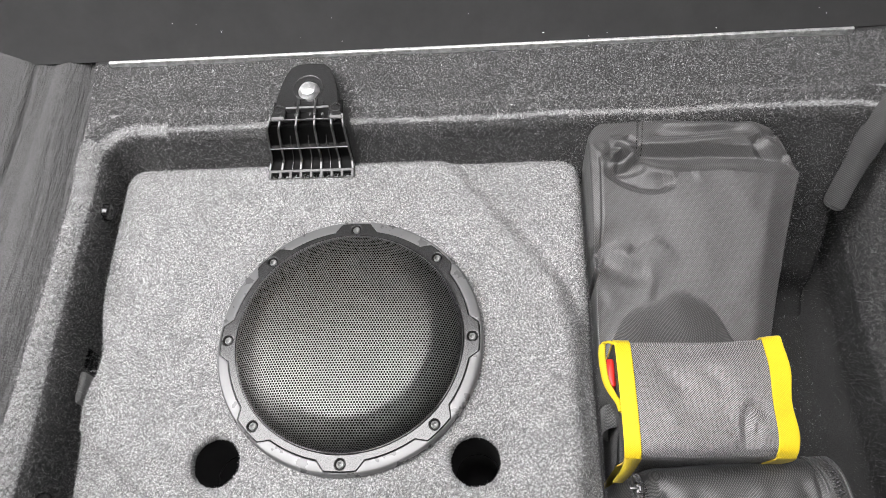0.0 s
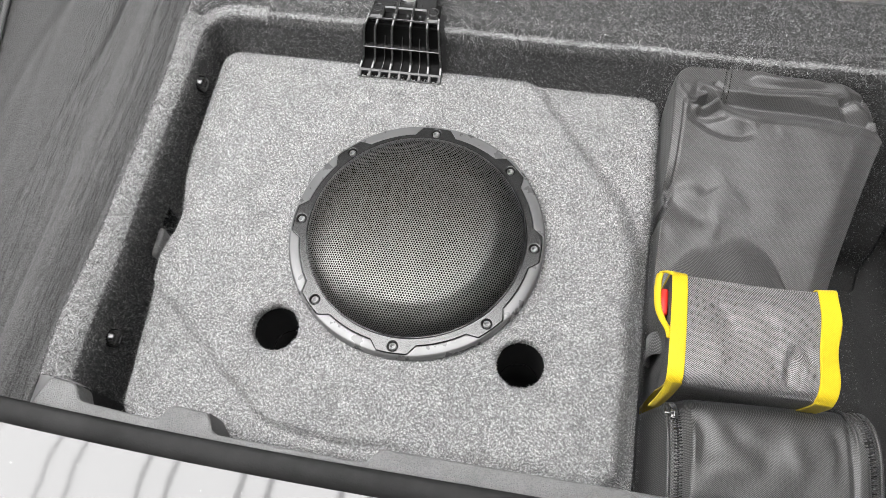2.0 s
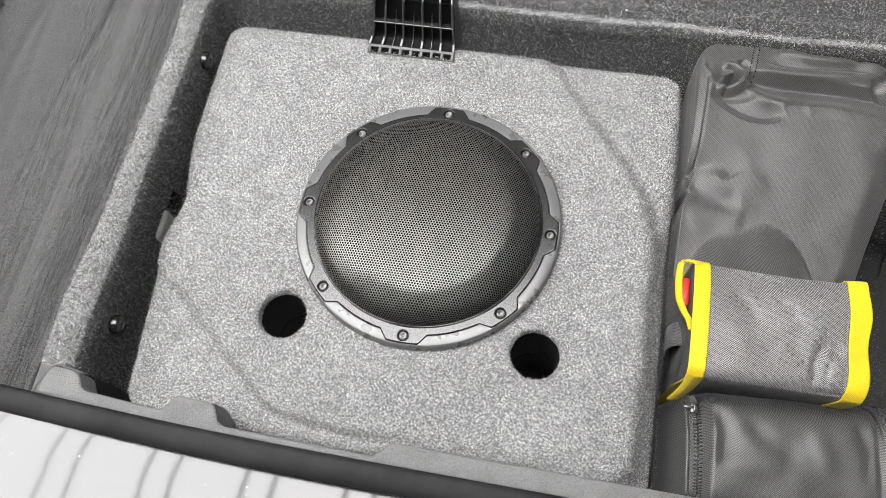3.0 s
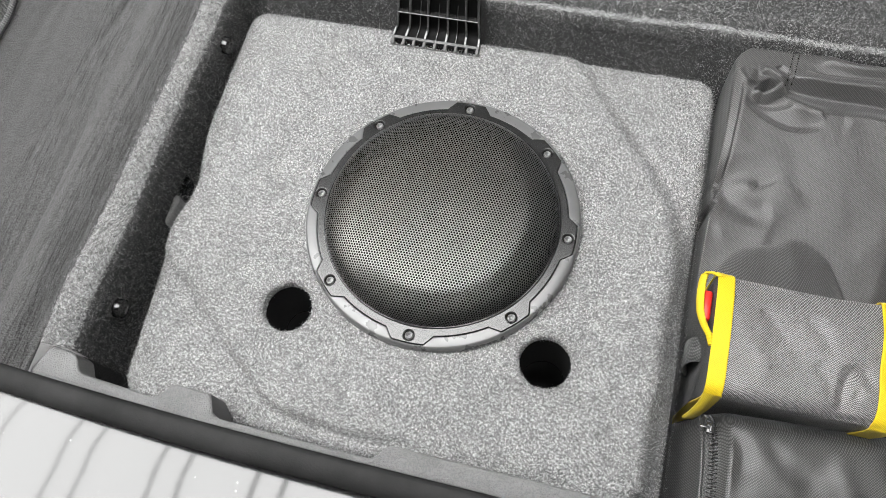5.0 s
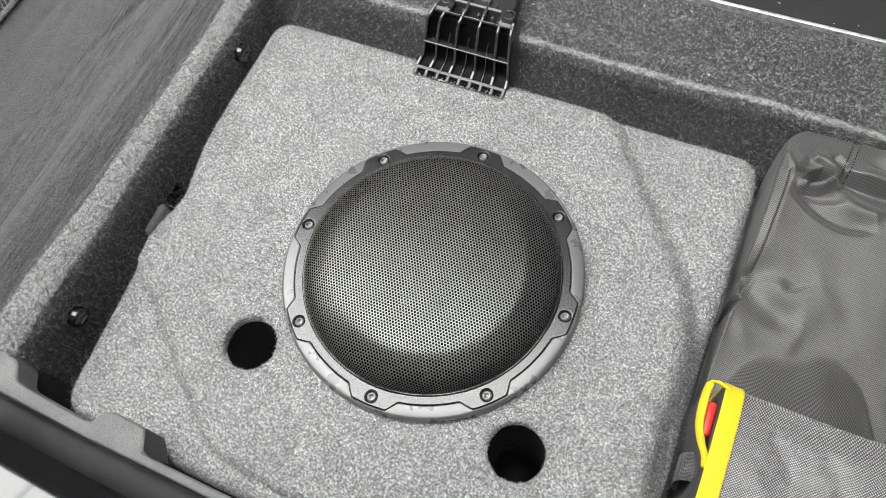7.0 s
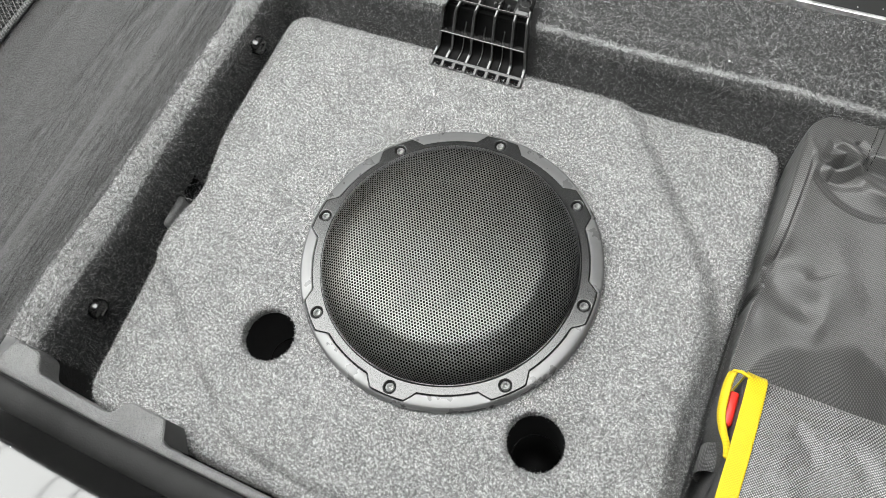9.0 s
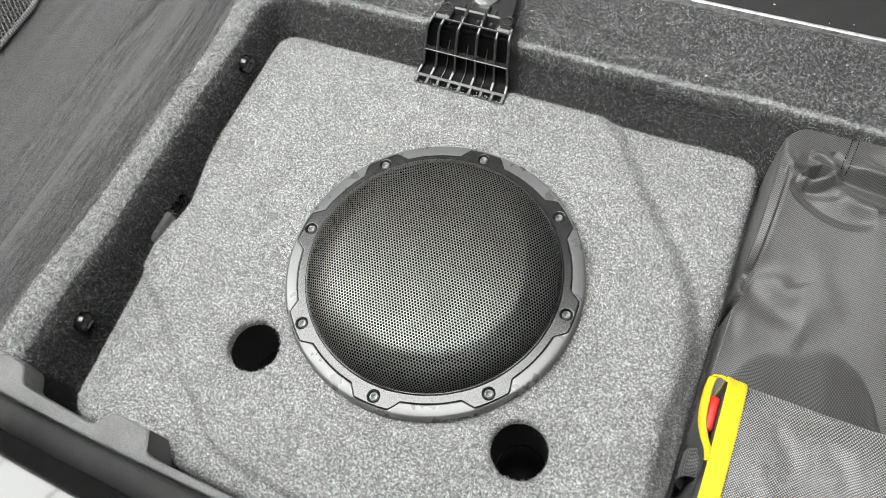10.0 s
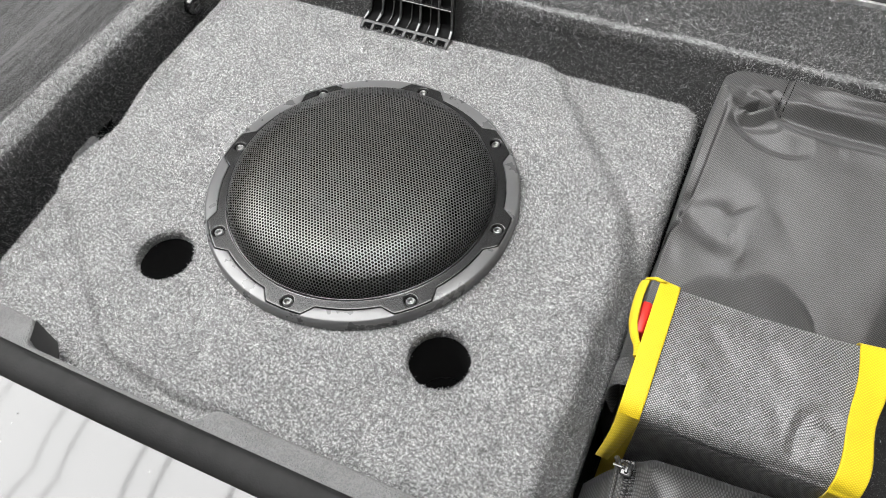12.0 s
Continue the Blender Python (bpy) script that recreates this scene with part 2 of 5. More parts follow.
def ribbon(points, widths, thick, across):
    """A strap of some thickness along points; across: its width direction at each point."""
    p, w, c = np.array(points, float), np.array(widths, float)[:, None] / 2, np.array(across, float)
    c = c / np.linalg.norm(c, axis=1)[:, None]
    d = np.gradient(p, axis=0)
    n = np.cross(c, d)
    n = n / np.linalg.norm(n, axis=1)[:, None] * thick / 2
    ring = np.stack([p - c * w - n * 0.4, p - c * w * 0.96 + n, p + c * w * 0.96 + n, p + c * w + n * 0.4, p + c * w - n, p - c * w - n], 1)
    k = len(p)
    faces = []
    for i in range(k - 1):
        for j in range(6):
            a, b = i * 6 + j, i * 6 + (j + 1) % 6
            faces.append((a, b, b + 6, a + 6))
    return ring.reshape(-1, 3), np.array(faces)


def smoothstep(a, b, x):
    t = np.clip((x - a) / (b - a), 0, 1)
    return t * t * (3 - 2 * t)


def fibres(name, pos, nor, length, width, lift, mat, parent, label, seed, along=None):
    """Loose short fibres on a surface: bent blades tapering to both ends."""
    g = np.random.default_rng(seed)
    n = len(pos)
    rnd = g.normal(size=(n, 3))
    if along is not None:
        rnd = rnd * 0.7 + np.array(along)
    tan = rnd - nor * np.sum(rnd * nor, 1)[:, None]
    tan /= np.linalg.norm(tan, axis=1)[:, None] + 1e-9
    side = np.cross(nor, tan)
    ell = (length * g.uniform(0.5, 1.4, n))[:, None]
    w = (width * g.uniform(0.6, 1.3, n))[:, None]
    up = (lift * g.uniform(0.2, 1.6, n))[:, None]
    bend = g.normal(0, 0.35, n)[:, None]
    base = pos - nor * 0.0003
    mid = base + (tan + side * bend * 0.2) * ell * 0.45 + nor * ell * up
    tip = base + (tan + side * bend) * ell + nor * ell * up * g.uniform(0.3, 1.6, n)[:, None]
    v = np.stack([base, mid - side * w, mid + side * w, tip], 1).reshape(-1, 3)
    o = np.arange(n)[:, None] * 4
    f = np.concatenate([o + [0, 2, 1], o + [1, 2, 3]], 1).reshape(-1, 3)
    return tagged(raw_mesh(name, v, f, mat, parent, label, False), kind="stuff")


# ---------------------------------------------------------------- the boot: well, shelf, floor
WELL_FLOOR = -0.03
X0, X1, Y0, Y1, CR = -0.302, 0.60, -0.221, 0.250, 0.035


def well_path(s):
    """Point and outward normal along the well's rim, s in 0..1: front-left, up the left side, along the back, down the right side."""
    pts, nrm = [], []
    a, b, c = (Y1 - CR) - Y0, (X1 - X0 - 2 * CR), math.pi / 2 * CR
    total = 2 * a + b + 2 * c
    for q in np.asarray(s) * total:
        if q < a:
            pts.append((X0, Y0 + q)); nrm.append((-1, 0))
        elif q < a + c:
            g = (q - a) / CR
            n = (-math.cos(g), math.sin(g))
            pts.append((X0 + CR + CR * n[0], Y1 - CR + CR * n[1])); nrm.append(n)
        elif q < a + c + b:
            pts.append((X0 + CR + q - a - c, Y1)); nrm.append((0, 1))
        elif q < a + 2 * c + b:
            g = (q - a - c - b) / CR
            n = (math.sin(g), math.cos(g))
            pts.append((X1 - CR + CR * n[0], Y1 - CR + CR * n[1])); nrm.append(n)
        else:
            pts.append((X1, Y1 - CR - (q - a - 2 * c - b))); nrm.append((1, 0))
    return np.array(pts), np.array(nrm)


def well_profile(t):
    """Outward offset and height up the wall and over the rim, t in 0..1, with the normal (outward, up)."""
    t = np.asarray(t, float)
    r, top = 0.016, 0.242
    straight, arc, flat = top - r - WELL_FLOOR, math.pi / 2 * r, 0.020
    q = t * (straight + arc + flat)
    g = np.clip((q - straight) / r, 0, math.pi / 2)
    lean = 0.010
    off = np.where(q < straight, lean * (q / straight - 1) * 1.0, r - r * np.cos(g) + np.maximum(0, q - straight - arc))
    off = off - 0.03 * np.clip(1 - q / 0.03, 0, 1) ** 2
    z = np.where(q < straight, WELL_FLOOR + q, top - r + r * np.sin(g))
    return off, z, -np.cos(g), np.sin(g)


def well_points(s, t):
    p, n = well_path(s)
    off, z, no, nz = well_profile(t)
    wob = 0.0005 * np.sin(p[:, 0] * 23 + p[:, 1] * 31 + 1) + 0.0003 * np.sin(p[:, 0] * 61 - p[:, 1] * 47)
    off = off - 0.100 * np.clip((0.226 - z) / 0.196, 0, 1) * np.maximum(n[:, 1], 0) ** 2
    pos = np.stack([p[:, 0] + n[:, 0] * (off + wob), p[:, 1] + n[:, 1] * (off + wob), z + wob * smoothstep(0.6, 0.9, t)], 1)
    nor = np.stack([n[:, 0] * no, n[:, 1] * no, nz], 1)
    return pos, nor


S, T = np.linspace(0, 1, 260), np.concatenate([np.linspace(0, 0.78, 20), np.linspace(0.8, 1, 22)])
pos, _ = well_points(np.repeat(S, len(T)), np.tile(T, len(S)))
well = raw_mesh("boot_well_wall", pos, grid_faces(len(S), len(T)), M_CARPET)
tagged(well, "charcoal carpeted side and back wall of a boot well", "wall", kind="structure")
n_f = 430000
pos, nor = well_points(rng.uniform(0, 0.93, n_f), rng.uniform(0.25, 1, n_f) ** 0.8)
clear = (np.abs(pos[:, 0] + 0.058) < 0.042 + 0.30 * np.clip(0.262 - pos[:, 2], 0, 0.04)) & (pos[:, 1] > 0.2)
pos, nor = pos[~clear], nor[~clear]
fibres("carpet_nap", pos, nor, 0.0036, 0.00011, 0.45, M_CARPET_FIBRE, well, "grey charcoal carpet fibres", 3)

# thinner pile low down on the right side
n_f = 30000
pos, nor = well_points(rng.uniform(0.68, 0.99, n_f), rng.uniform(0.03, 0.50, n_f))
fibres("carpet_nap", pos, nor, 0.0036, 0.00013, 0.45, M_CARPET_FIBRE, well, "grey charcoal carpet fibres", 33)

# paler pile standing up along the fold and over the left rim
n_f = 78000
ss = rng.uniform(0, 0.29, n_f)
tt = np.where(ss < 0.25, rng.uniform(0.893, 1.0, n_f), rng.normal(0.908, 0.011, n_f))
pos, nor = well_points(ss, tt)
clear = (np.abs(pos[:, 0] + 0.058) < 0.042 + 0.30 * np.clip(0.262 - pos[:, 2], 0, 0.04)) & (pos[:, 1] > 0.2)
pos, nor = pos[~clear], nor[~clear]
fibres("pale_nap", pos, nor, 0.0025, 0.00010, 0.5, M_PALE_NAP, well, "paler carpet fibres along the edge", 6)

n_f = 60000
ss = rng.uniform(0.27, 0.76, n_f)
worn = 0.45 + 0.55 * np.abs(np.sin(ss * 41 + 0.6) * np.sin(ss * 97 + 2))
ss = ss[rng.random(n_f) < worn]
n_f = len(ss)
tt = rng.normal(0.9087, 0.0048, n_f) + 0.0015 * np.sin(ss * 60)
pos, nor = well_points(ss, tt)
clear = (np.abs(pos[:, 0] + 0.058) < 0.042 + 0.30 * np.clip(0.262 - pos[:, 2], 0, 0.04)) & (pos[:, 1] > 0.2)
pos, nor = pos[~clear], nor[~clear]
fibres("worn_nap", pos, nor, 0.0022, 0.00011, 0.6, M_RIDGE, well, "worn pale line of fibres along the back edge", 16)

corner = part("boot_corner", box_bm(-0.335, -0.3005, -0.256, -0.2195, -0.05, 0.2030), M_CARPET, None, "charcoal carpeted corner of the boot well", False)
tagged(corner, category="wall", kind="structure")
floor_bm = box_bm(-0.32, 0.62, -0.31, 0.27, -0.06, WELL_FLOOR)
floor = part("floor", floor_bm, M_FLOOR, None, "carpeted floor of the boot well, coloured darker for shade", False)
tagged(floor, category="floor", kind="structure")
n_f = 60000
pos = np.stack([rng.uniform(0.26, 0.6, n_f), rng.uniform(-0.28, 0.25, n_f), np.full(n_f, WELL_FLOOR)], 1)
fibres("carpet_nap", pos, np.tile((0, 0, 1.0), (n_f, 1)), 0.0028, 0.00011, 0.4, M_FLOOR_FIBRE, floor, "", 4)


def shelf_z(x, y):
    rim = 0.0005 * np.sin(x * 23 + 8.75) + 0.0003 * np.sin(x * 61 - 11.75)
    out = smoothstep(0.286, 0.312, y)
    return 0.2422 + rim * (1 - out) + 0.18 * np.clip(y - 0.283, 0, 1) + out * (0.0015 * np.sin(x * 17 + 2) * np.sin(y * 40) + 0.0008 * np.sin(x * 53))


gx, gy = np.linspace(-0.334, 0.95, 150), np.linspace(0.281, 0.362, 14)
xx, yy = (a.ravel() for a in np.meshgrid(gx, gy, indexing="ij"))
shelf = raw_mesh("boot_shelf", np.stack([xx, yy, shelf_z(xx, yy)], 1), grid_faces(len(gx), len(gy)), M_CARPET)
tagged(shelf, "charcoal carpeted ledge behind the boot well", "ledge", kind="structure")
n_f = 190000
xx, yy = rng.uniform(-0.334, 0.70, n_f), rng.uniform(0.280, 0.350, n_f)
clear = (xx > -0.096) & (xx < -0.020) & (yy < 0.330) & (np.abs(xx + 0.058) < 0.038 - 0.32 * np.clip(yy - 0.29, 0, 1))
xx, yy = xx[~clear], yy[~clear]
n_f = len(xx)
fibres("carpet_nap", np.stack([xx, yy, shelf_z(xx, yy)], 1), np.tile((0, 0, 1.0), (n_f, 1)), 0.0027, 0.00010, 0.35, M_CARPET_FIBRE, shelf, "", 5)
right_ledge = part("boot_ledge", box_bm(0.637, 0.95, -0.30, 0.283, -0.06, 0.24, 0.004), M_CARPET, None, "charcoal carpeted ledge beside the boot well", False)
tagged(right_ledge, category="ledge", kind="structure")


filler = part("boot_corner", box_bm(-0.342, -0.313, 0.261, 0.288, 0.15, 0.2418), M_CARPET, None, "charcoal carpeted corner of the boot well", False)
tagged(filler, category="wall", kind="structure")
filler = part("boot_corner", box_bm(-0.345, -0.3262, 0.232, 0.2608, 0.15, 0.2412), M_CARPET, None, "charcoal carpeted corner of the boot well", False)
tagged(filler, category="wall", kind="structure")
n_f = 6000
fibres("carpet_nap", np.stack([rng.uniform(-0.342, -0.305, n_f), rng.uniform(0.250, 0.290, n_f), np.full(n_f, 0.2418)], 1), np.tile((0, 0, 1.0), (n_f, 1)), 0.0027, 0.00010, 0.35, M_CARPET_FIBRE, filler, "", 15)

# soft textile lining on the left side of the boot
def lining_z(x, y):
    d = -0.336 - x
    lap = np.maximum(d + 0.006, 0)
    z = 0.232 + 0.34 * d + 0.0150 * np.exp(-lap / 0.035) - 0.0035 * np.exp(-lap / 0.0018) + 0.012 * np.sin(np.clip(d / 0.05, 0, 1) * math.pi) + 0.9 * np.clip(d - 0.12, 0, 1) ** 1.5
    for at, slope, amp, w in ((0.010, 0.02, 0.0012, 0.0022), (0.018, 0.03, 0.0022, 0.0030), (0.025, -0.01, 0.0016, 0.0022), (0.034, -0.05, 0.0014, 0.0026), (0.055, 0.06, 0.0026, 0.0032), (0.063, 0.03, 0.0018, 0.0024), (0.070, 0.01, 0.0022, 0.0028), (0.082, -0.04, 0.0018, 0.0030), (0.118, 0.02, 0.0022, 0.0045), (0.135, -0.03, 0.002, 0.004)):
        z = z - 0.7 * amp * np.exp(-((d - at - slope * y - 0.003 * np.sin(y * 19 + at * 90)) / w) ** 2) * (0.4 + 0.6 * np.sin(y * 7 + at * 50) ** 2)
    return z


gx, gy = np.concatenate([np.concatenate([np.linspace(-0.330, -0.336, 8), np.linspace(-0.337, -0.50, 166)]), np.linspace(-0.503, -0.75, 40)]), np.linspace(-0.40, 0.40, 160)
xx, yy = (a.ravel() for a in np.meshgrid(gx, gy, indexing="ij"))
edge = 0.004 * np.sin(yy * 11 + 0.6) * smoothstep(-0.40, -0.330, xx)
lining = raw_mesh("side_lining", np.stack([xx - 0.002 + edge, yy, lining_z(xx, yy)], 1), grid_faces(len(gx), len(gy))[:, ::-1], M_LINE)
tagged(lining, "dark grey wrinkled textile lining on the boot side", "lining", kind="structure")

# net pocket over the upper part of the lining
net = thing("net_pocket", (-0.55, 0.1, 0.31), "black net pocket with a bound edge on the boot side", "net")
y_n = np.linspace(-0.12, 0.38, 60)
x_n = -0.498 - 0.15 * np.clip(y_n - 0.10, 0, 1)
v, f = ribbon(np.stack([x_n, y_n, lining_z(x_n, y_n) + 0.0022], 1), np.full(60, 0.006), 0.003, np.tile((1.0, 0, -0.5), (60, 1)))
raw_mesh("binding", v, f, M_WEB, net, "dark bound edge")
cord_v, cord_f = [], []
for lean in (-0.9, 0.9):
    for y0 in np.arange(-0.22, 0.46, 0.0050):
        q = np.linspace(0, 1, 16)
        yy = y0 + lean * 0.11 * q
        xx = -0.499 - 0.15 * np.clip(yy - 0.10, 0, 1) - 0.11 * q
        p = np.stack([xx, yy, lining_z(xx, yy) + 0.0020 + 0.0004 * lean], 1)
        v, f = ribbon(p, np.full(16, 0.0016), 0.0010, np.tile((0.4, 1.0, 0), (16, 1)))
        cord_f.append(f + 96 * len(cord_v))
        cord_v.append(v)
tagged(raw_mesh("netting", np.concatenate(cord_v), np.concatenate(cord_f), M_WEB, net), kind="stuff")

# front trim with raised tabs
trim = thing("load_edge_trim", (0.0, -0.25, 0.2), "grained grey plastic load-edge trim with tabs", "trim", kind="structure")


def rounded(corners, r=0.004, k=5):
    out, n = [], len(corners)
    for i in range(n):
        p, a, b = (Vector(corners[j % n]) for j in (i, i - 1, i + 1))
        e0, e1 = (a - p), (b - p)
        q = min(r, e0.length * 0.45, e1.length * 0.45)
        s, e = p + e0.normalized() * q, p + e1.normalized() * q
        for j in range(k + 1):
            f = j / k
            out.append(tuple((s * (1 - f) + p * f) * (1 - f) + (p * (1 - f) + e * f) * f))
    return out


TRIM_EDGE = [(-0.338, -0.2440), (-0.3265, -0.2185), (-0.299, -0.223), (-0.290, -0.239), (-0.208, -0.2445), (-0.197, -0.228), (-0.158, -0.230),
             (-0.1490, -0.2490), (0.002, -0.2515), (0.013, -0.2365), (0.30, -0.2375), (0.62, -0.235), (0.62, -0.2580), (0.10, -0.2580), (-0.06, -0.2580), (-0.20, -0.2565), (-0.338, -0.2510)]
part("trim_top", prism(rounded(TRIM_EDGE, 0.006), 0.205, 0.237, 0.0034), M_TRIM, trim, "", False)
# side turned from the light: black instead of trim grey, as painted shade
fl = [(x + dx * k, y, z) for dx, z in ((0, 0.2352), (0.003, 0.222), (0.008, 0.200)) for x, y, k in ((-0.1585, -0.2300, 0.1), (-0.1545, -0.2375, 0.5), (-0.1495, -0.2482, 1.0))]
raw_mesh("tab_flank", fl, grid_faces(3, 3), M_BLACK, trim, "sloping side of the raised tab, black to imitate shade")

# raised glossy sill in front of it: inner wall, crest, then a shallow dish
SILL_Z = 0.2612
gy = np.linspace(-0.2660, -0.56, 110)
tilt = np.clip(np.radians(-5.8) + (-0.281 - gy) / 0.229, -1, math.radians(4.5)) - np.clip(-0.50 - gy, 0, 1) * 9
sz = SILL_Z + np.concatenate([[0], np.cumsum(np.tan(tilt[:-1]) * -np.diff(gy))])
SILL_Y, SILL_H = gy, sz
gx = np.linspace(-0.95, 0.95, 60)
bow = 0.0080 * np.clip(-gx / 0.33, 0, 1.3) ** 2
v = np.stack([np.repeat(gx, len(gy)), np.tile(gy, len(gx)) + np.repeat(bow, len(gy)), np.tile(sz, len(gx))], 1)
sill = raw_mesh("boot_sill", v, grid_faces(len(gx), len(gy)), M_SILL)
tagged(sill, "glossy black plastic boot sill", "sill", kind="structure")

# matt strip added over the sill's crest to keep a bright reflection off it
CREST_STRIP = [(-0.2588, 0.200), (-0.2588, 0.2580), (-0.2594, 0.2608), (-0.2610, 0.2625), (-0.2640, 0.2632), (-0.2690, 0.2634), (-0.2740, 0.2628), (-0.2780, 0.2617), (-0.2810, 0.2602), (-0.2830, 0.2585), (-0.2840, 0.2550)]
v = np.array([(x, y + b, z) for x, b in zip(gx, bow) for y, z in CREST_STRIP])
seal = raw_mesh("crest_strip", v, grid_faces(len(gx), len(CREST_STRIP)), M_CREST_MATT)
tagged(seal, "matt black strip added to keep reflections off the sill crest", "seal", kind="structure")

# metal strip and dark panel beyond the shelf
strip = part("sill_strip", box_bm(-0.315, 0.575, 0.3475, 0.3515, 0.250, 0.2605, 0.0008), M_ALU, None, "thin scuffed aluminium strip", False)
tagged(strip, category="trim strip", kind="structure")
gx, q = np.linspace(-0.95, 0.95, 40), np.linspace(0, 1, 16)
py, pz = 0.3535 + 0.16 * q, 0.2575 + 0.20 * q + 0.1 * q ** 2
v = np.stack([np.repeat(gx, 16), np.tile(py, 40), np.tile(pz, 40)], 1)
panel = raw_mesh("rear_panel", v, grid_faces(40, 16), M_PANEL)
tagged(panel, "dusty dark plastic panel behind the boot ledge", "panel", kind="structure")


# ---------------------------------------------------------------- subwoofer box
BOX_TOP = 0.200
PORTS = ((-0.1295, -0.1248), (0.1315, -0.1248))
PORT_R = 0.0256


def poly_dist(poly, x, y):
    """Signed distance to a closed outline (inside negative) and the nearest point on it."""
    p = np.array(poly)
    q = np.roll(p, -1, 0)
    best = np.full(x.shape, 1e9)
    near = np.zeros((*x.shape, 2))
    inside = np.zeros(x.shape, bool)
    for (ax, ay), (bx, by) in zip(p, q):
        ex, ey = bx - ax, by - ay
        t = np.clip(((x - ax) * ex + (y - ay) * ey) / (ex * ex + ey * ey + 1e-18), 0, 1)
        cx, cy = ax + t * ex, ay + t * ey
        d = (x - cx) ** 2 + (y - cy) ** 2
        m = d < best
        best = np.where(m, d, best)
        near[..., 0] = np.where(m, cx, near[..., 0])
        near[..., 1] = np.where(m, cy, near[..., 1])
        cond = ((ay > y) != (by > y)) & (x < (bx - ax) * (y - ay) / (by - ay + 1e-18) + ax)
        inside ^= cond
    return np.sqrt(best) * np.where(inside, -1, 1), near


BOX_OUT = rounded([(-0.293, 0.232), (-0.2905, 0.055), (-0.2765, -0.004), (-0.2765, -0.022), (-0.2865, -0.055), (-0.2715, -0.244), (-0.165, -0.246), (-0.130, -0.2478), (0.2555, -0.2478), (0.2570, 0.232)], 0.028, 6)
PLATEAU = rounded([(-0.36, 0.30), (0.045, 0.30), (0.220, 0.073), (0.2335, 0.02), (0.2320, -0.2275), (-0.105, -0.2265), (-0.36, -0.030)], 0.03, 6)


def box_height(x, y):
    e, _ = poly_dist(BOX_OUT, x, y)
    d, _ = poly_dist(PLATEAU, x, y)
    d = d + 0.0014 * np.sin(x * 71 + y * 53) + 0.0010 * np.sin(y * 131 - x * 47 + 1)
    left = smoothstep(0.05, -0.05, x)
    z = BOX_TOP - 0.0085 * (smoothstep(-0.009, 0.013, d) * (1 - left) + smoothstep(-0.003, 0.006, d) * left)
    z = z - 0.016 * smoothstep(0.0, 0.02, d) * (smoothstep(0.09, 0.0, y) * smoothstep(0.2, 0.235, x))
    r = 0.013
    k = np.clip(r + e, 0, r)
    z = z - (r - np.sqrt(np.maximum(r * r - k * k, 0)))
    for cx, cy in PORTS:
        k = np.clip(0.004 - (np.hypot(x - cx, y - cy) - PORT_R), 0, 0.004)
        z = z - (0.004 - np.sqrt(np.maximum(0.004 ** 2 - k * k, 0)))
    return z + 0.0006 * np.sin(x * 37 + 1) * np.sin(y * 29)


sub = thing("subwoofer_enclosure", (0, 0, WELL_FLOOR), "light grey felt-covered subwoofer enclosure with two round ports", "subwoofer box")
step = 0.0028
gx, gy = np.arange(-0.300, 0.265, step), np.arange(-0.2645, 0.241, step)
nx, ny = len(gx), len(gy)
xx, yy = (a.ravel() for a in np.meshgrid(gx, gy, indexing="ij"))
e, near = poly_dist(BOX_OUT, xx, yy)
ok = e < 0
hole = np.zeros(len(xx), bool)
for cx, cy in PORTS:
    hole |= np.hypot(xx - cx, yy - cy) < PORT_R
hole |= np.hypot(xx, yy) < 0.130
quads = grid_faces(nx, ny)
quads = quads[ok[quads].any(1) & (~hole[quads]).any(1)]
px, py = np.where(ok, xx, near[:, 0]), np.where(ok, yy, near[:, 1])
for cx, cy in PORTS:
    d = np.hypot(px - cx, py - cy)
    m = d < PORT_R + step * 0.35
    px, py = np.where(m, cx + (px - cx) / (d + 1e-9) * PORT_R, px), np.where(m, cy + (py - cy) / (d + 1e-9) * PORT_R, py)
used, back = np.unique(quads, return_inverse=True)
quads = back.reshape(-1, 4)
px, py = px[used], py[used]
raw_mesh("top", np.stack([px, py, box_height(px, py)], 1), quads, M_BOX, sub)
out = np.array(BOX_OUT)
side = []
for z in (WELL_FLOOR, 0.05, 0.10, 0.15, 0.18):
    side.append(np.column_stack([out, np.full(len(out), max(z, WELL_FLOOR))]))
side.append(np.column_stack([out, box_height(out[:, 0], out[:, 1]) + 0.0006]))
side = np.array(side).transpose(1, 0, 2)
raw_mesh("side_wall", side.reshape(-1, 3), grid_faces(len(out), 6, True), M_BOX, sub)
for cx, cy in PORTS:
    v, f = lathe([(PORT_R, 0.1985), (PORT_R - 0.0003, 0.194), (PORT_R - 0.0006, 0.189)], 48, (cx, cy, 0))
    raw_mesh("port_lip", v, f, M_BOX, sub, "felt turned into the port")
    v, f = lathe([(PORT_R - 0.0002, 0.189), (PORT_R - 0.0006, 0.1875), (PORT_R - 0.0025, 0.187), (PORT_R - 0.0025, 0.060), (0.0004, 0.060)], 48, (cx, cy, 0))
    port = raw_mesh("port_tube", v, f, M_TUBE, sub, "black port tube")
    v, f = lathe([(PORT_R - 0.0026, 0.1195), (PORT_R - 0.0034, 0.1200), (PORT_R - 0.0026, 0.1205)], 48, (cx, cy, 0))
    raw_mesh("seam_ring", v, f, M_RIB, port, "joint inside the port tube")
n_f = 600000
xx, yy = rng.uniform(-0.295, 0.259, n_f), rng.uniform(-0.257, 0.234, n_f)
e, _ = poly_dist(BOX_OUT, xx, yy)
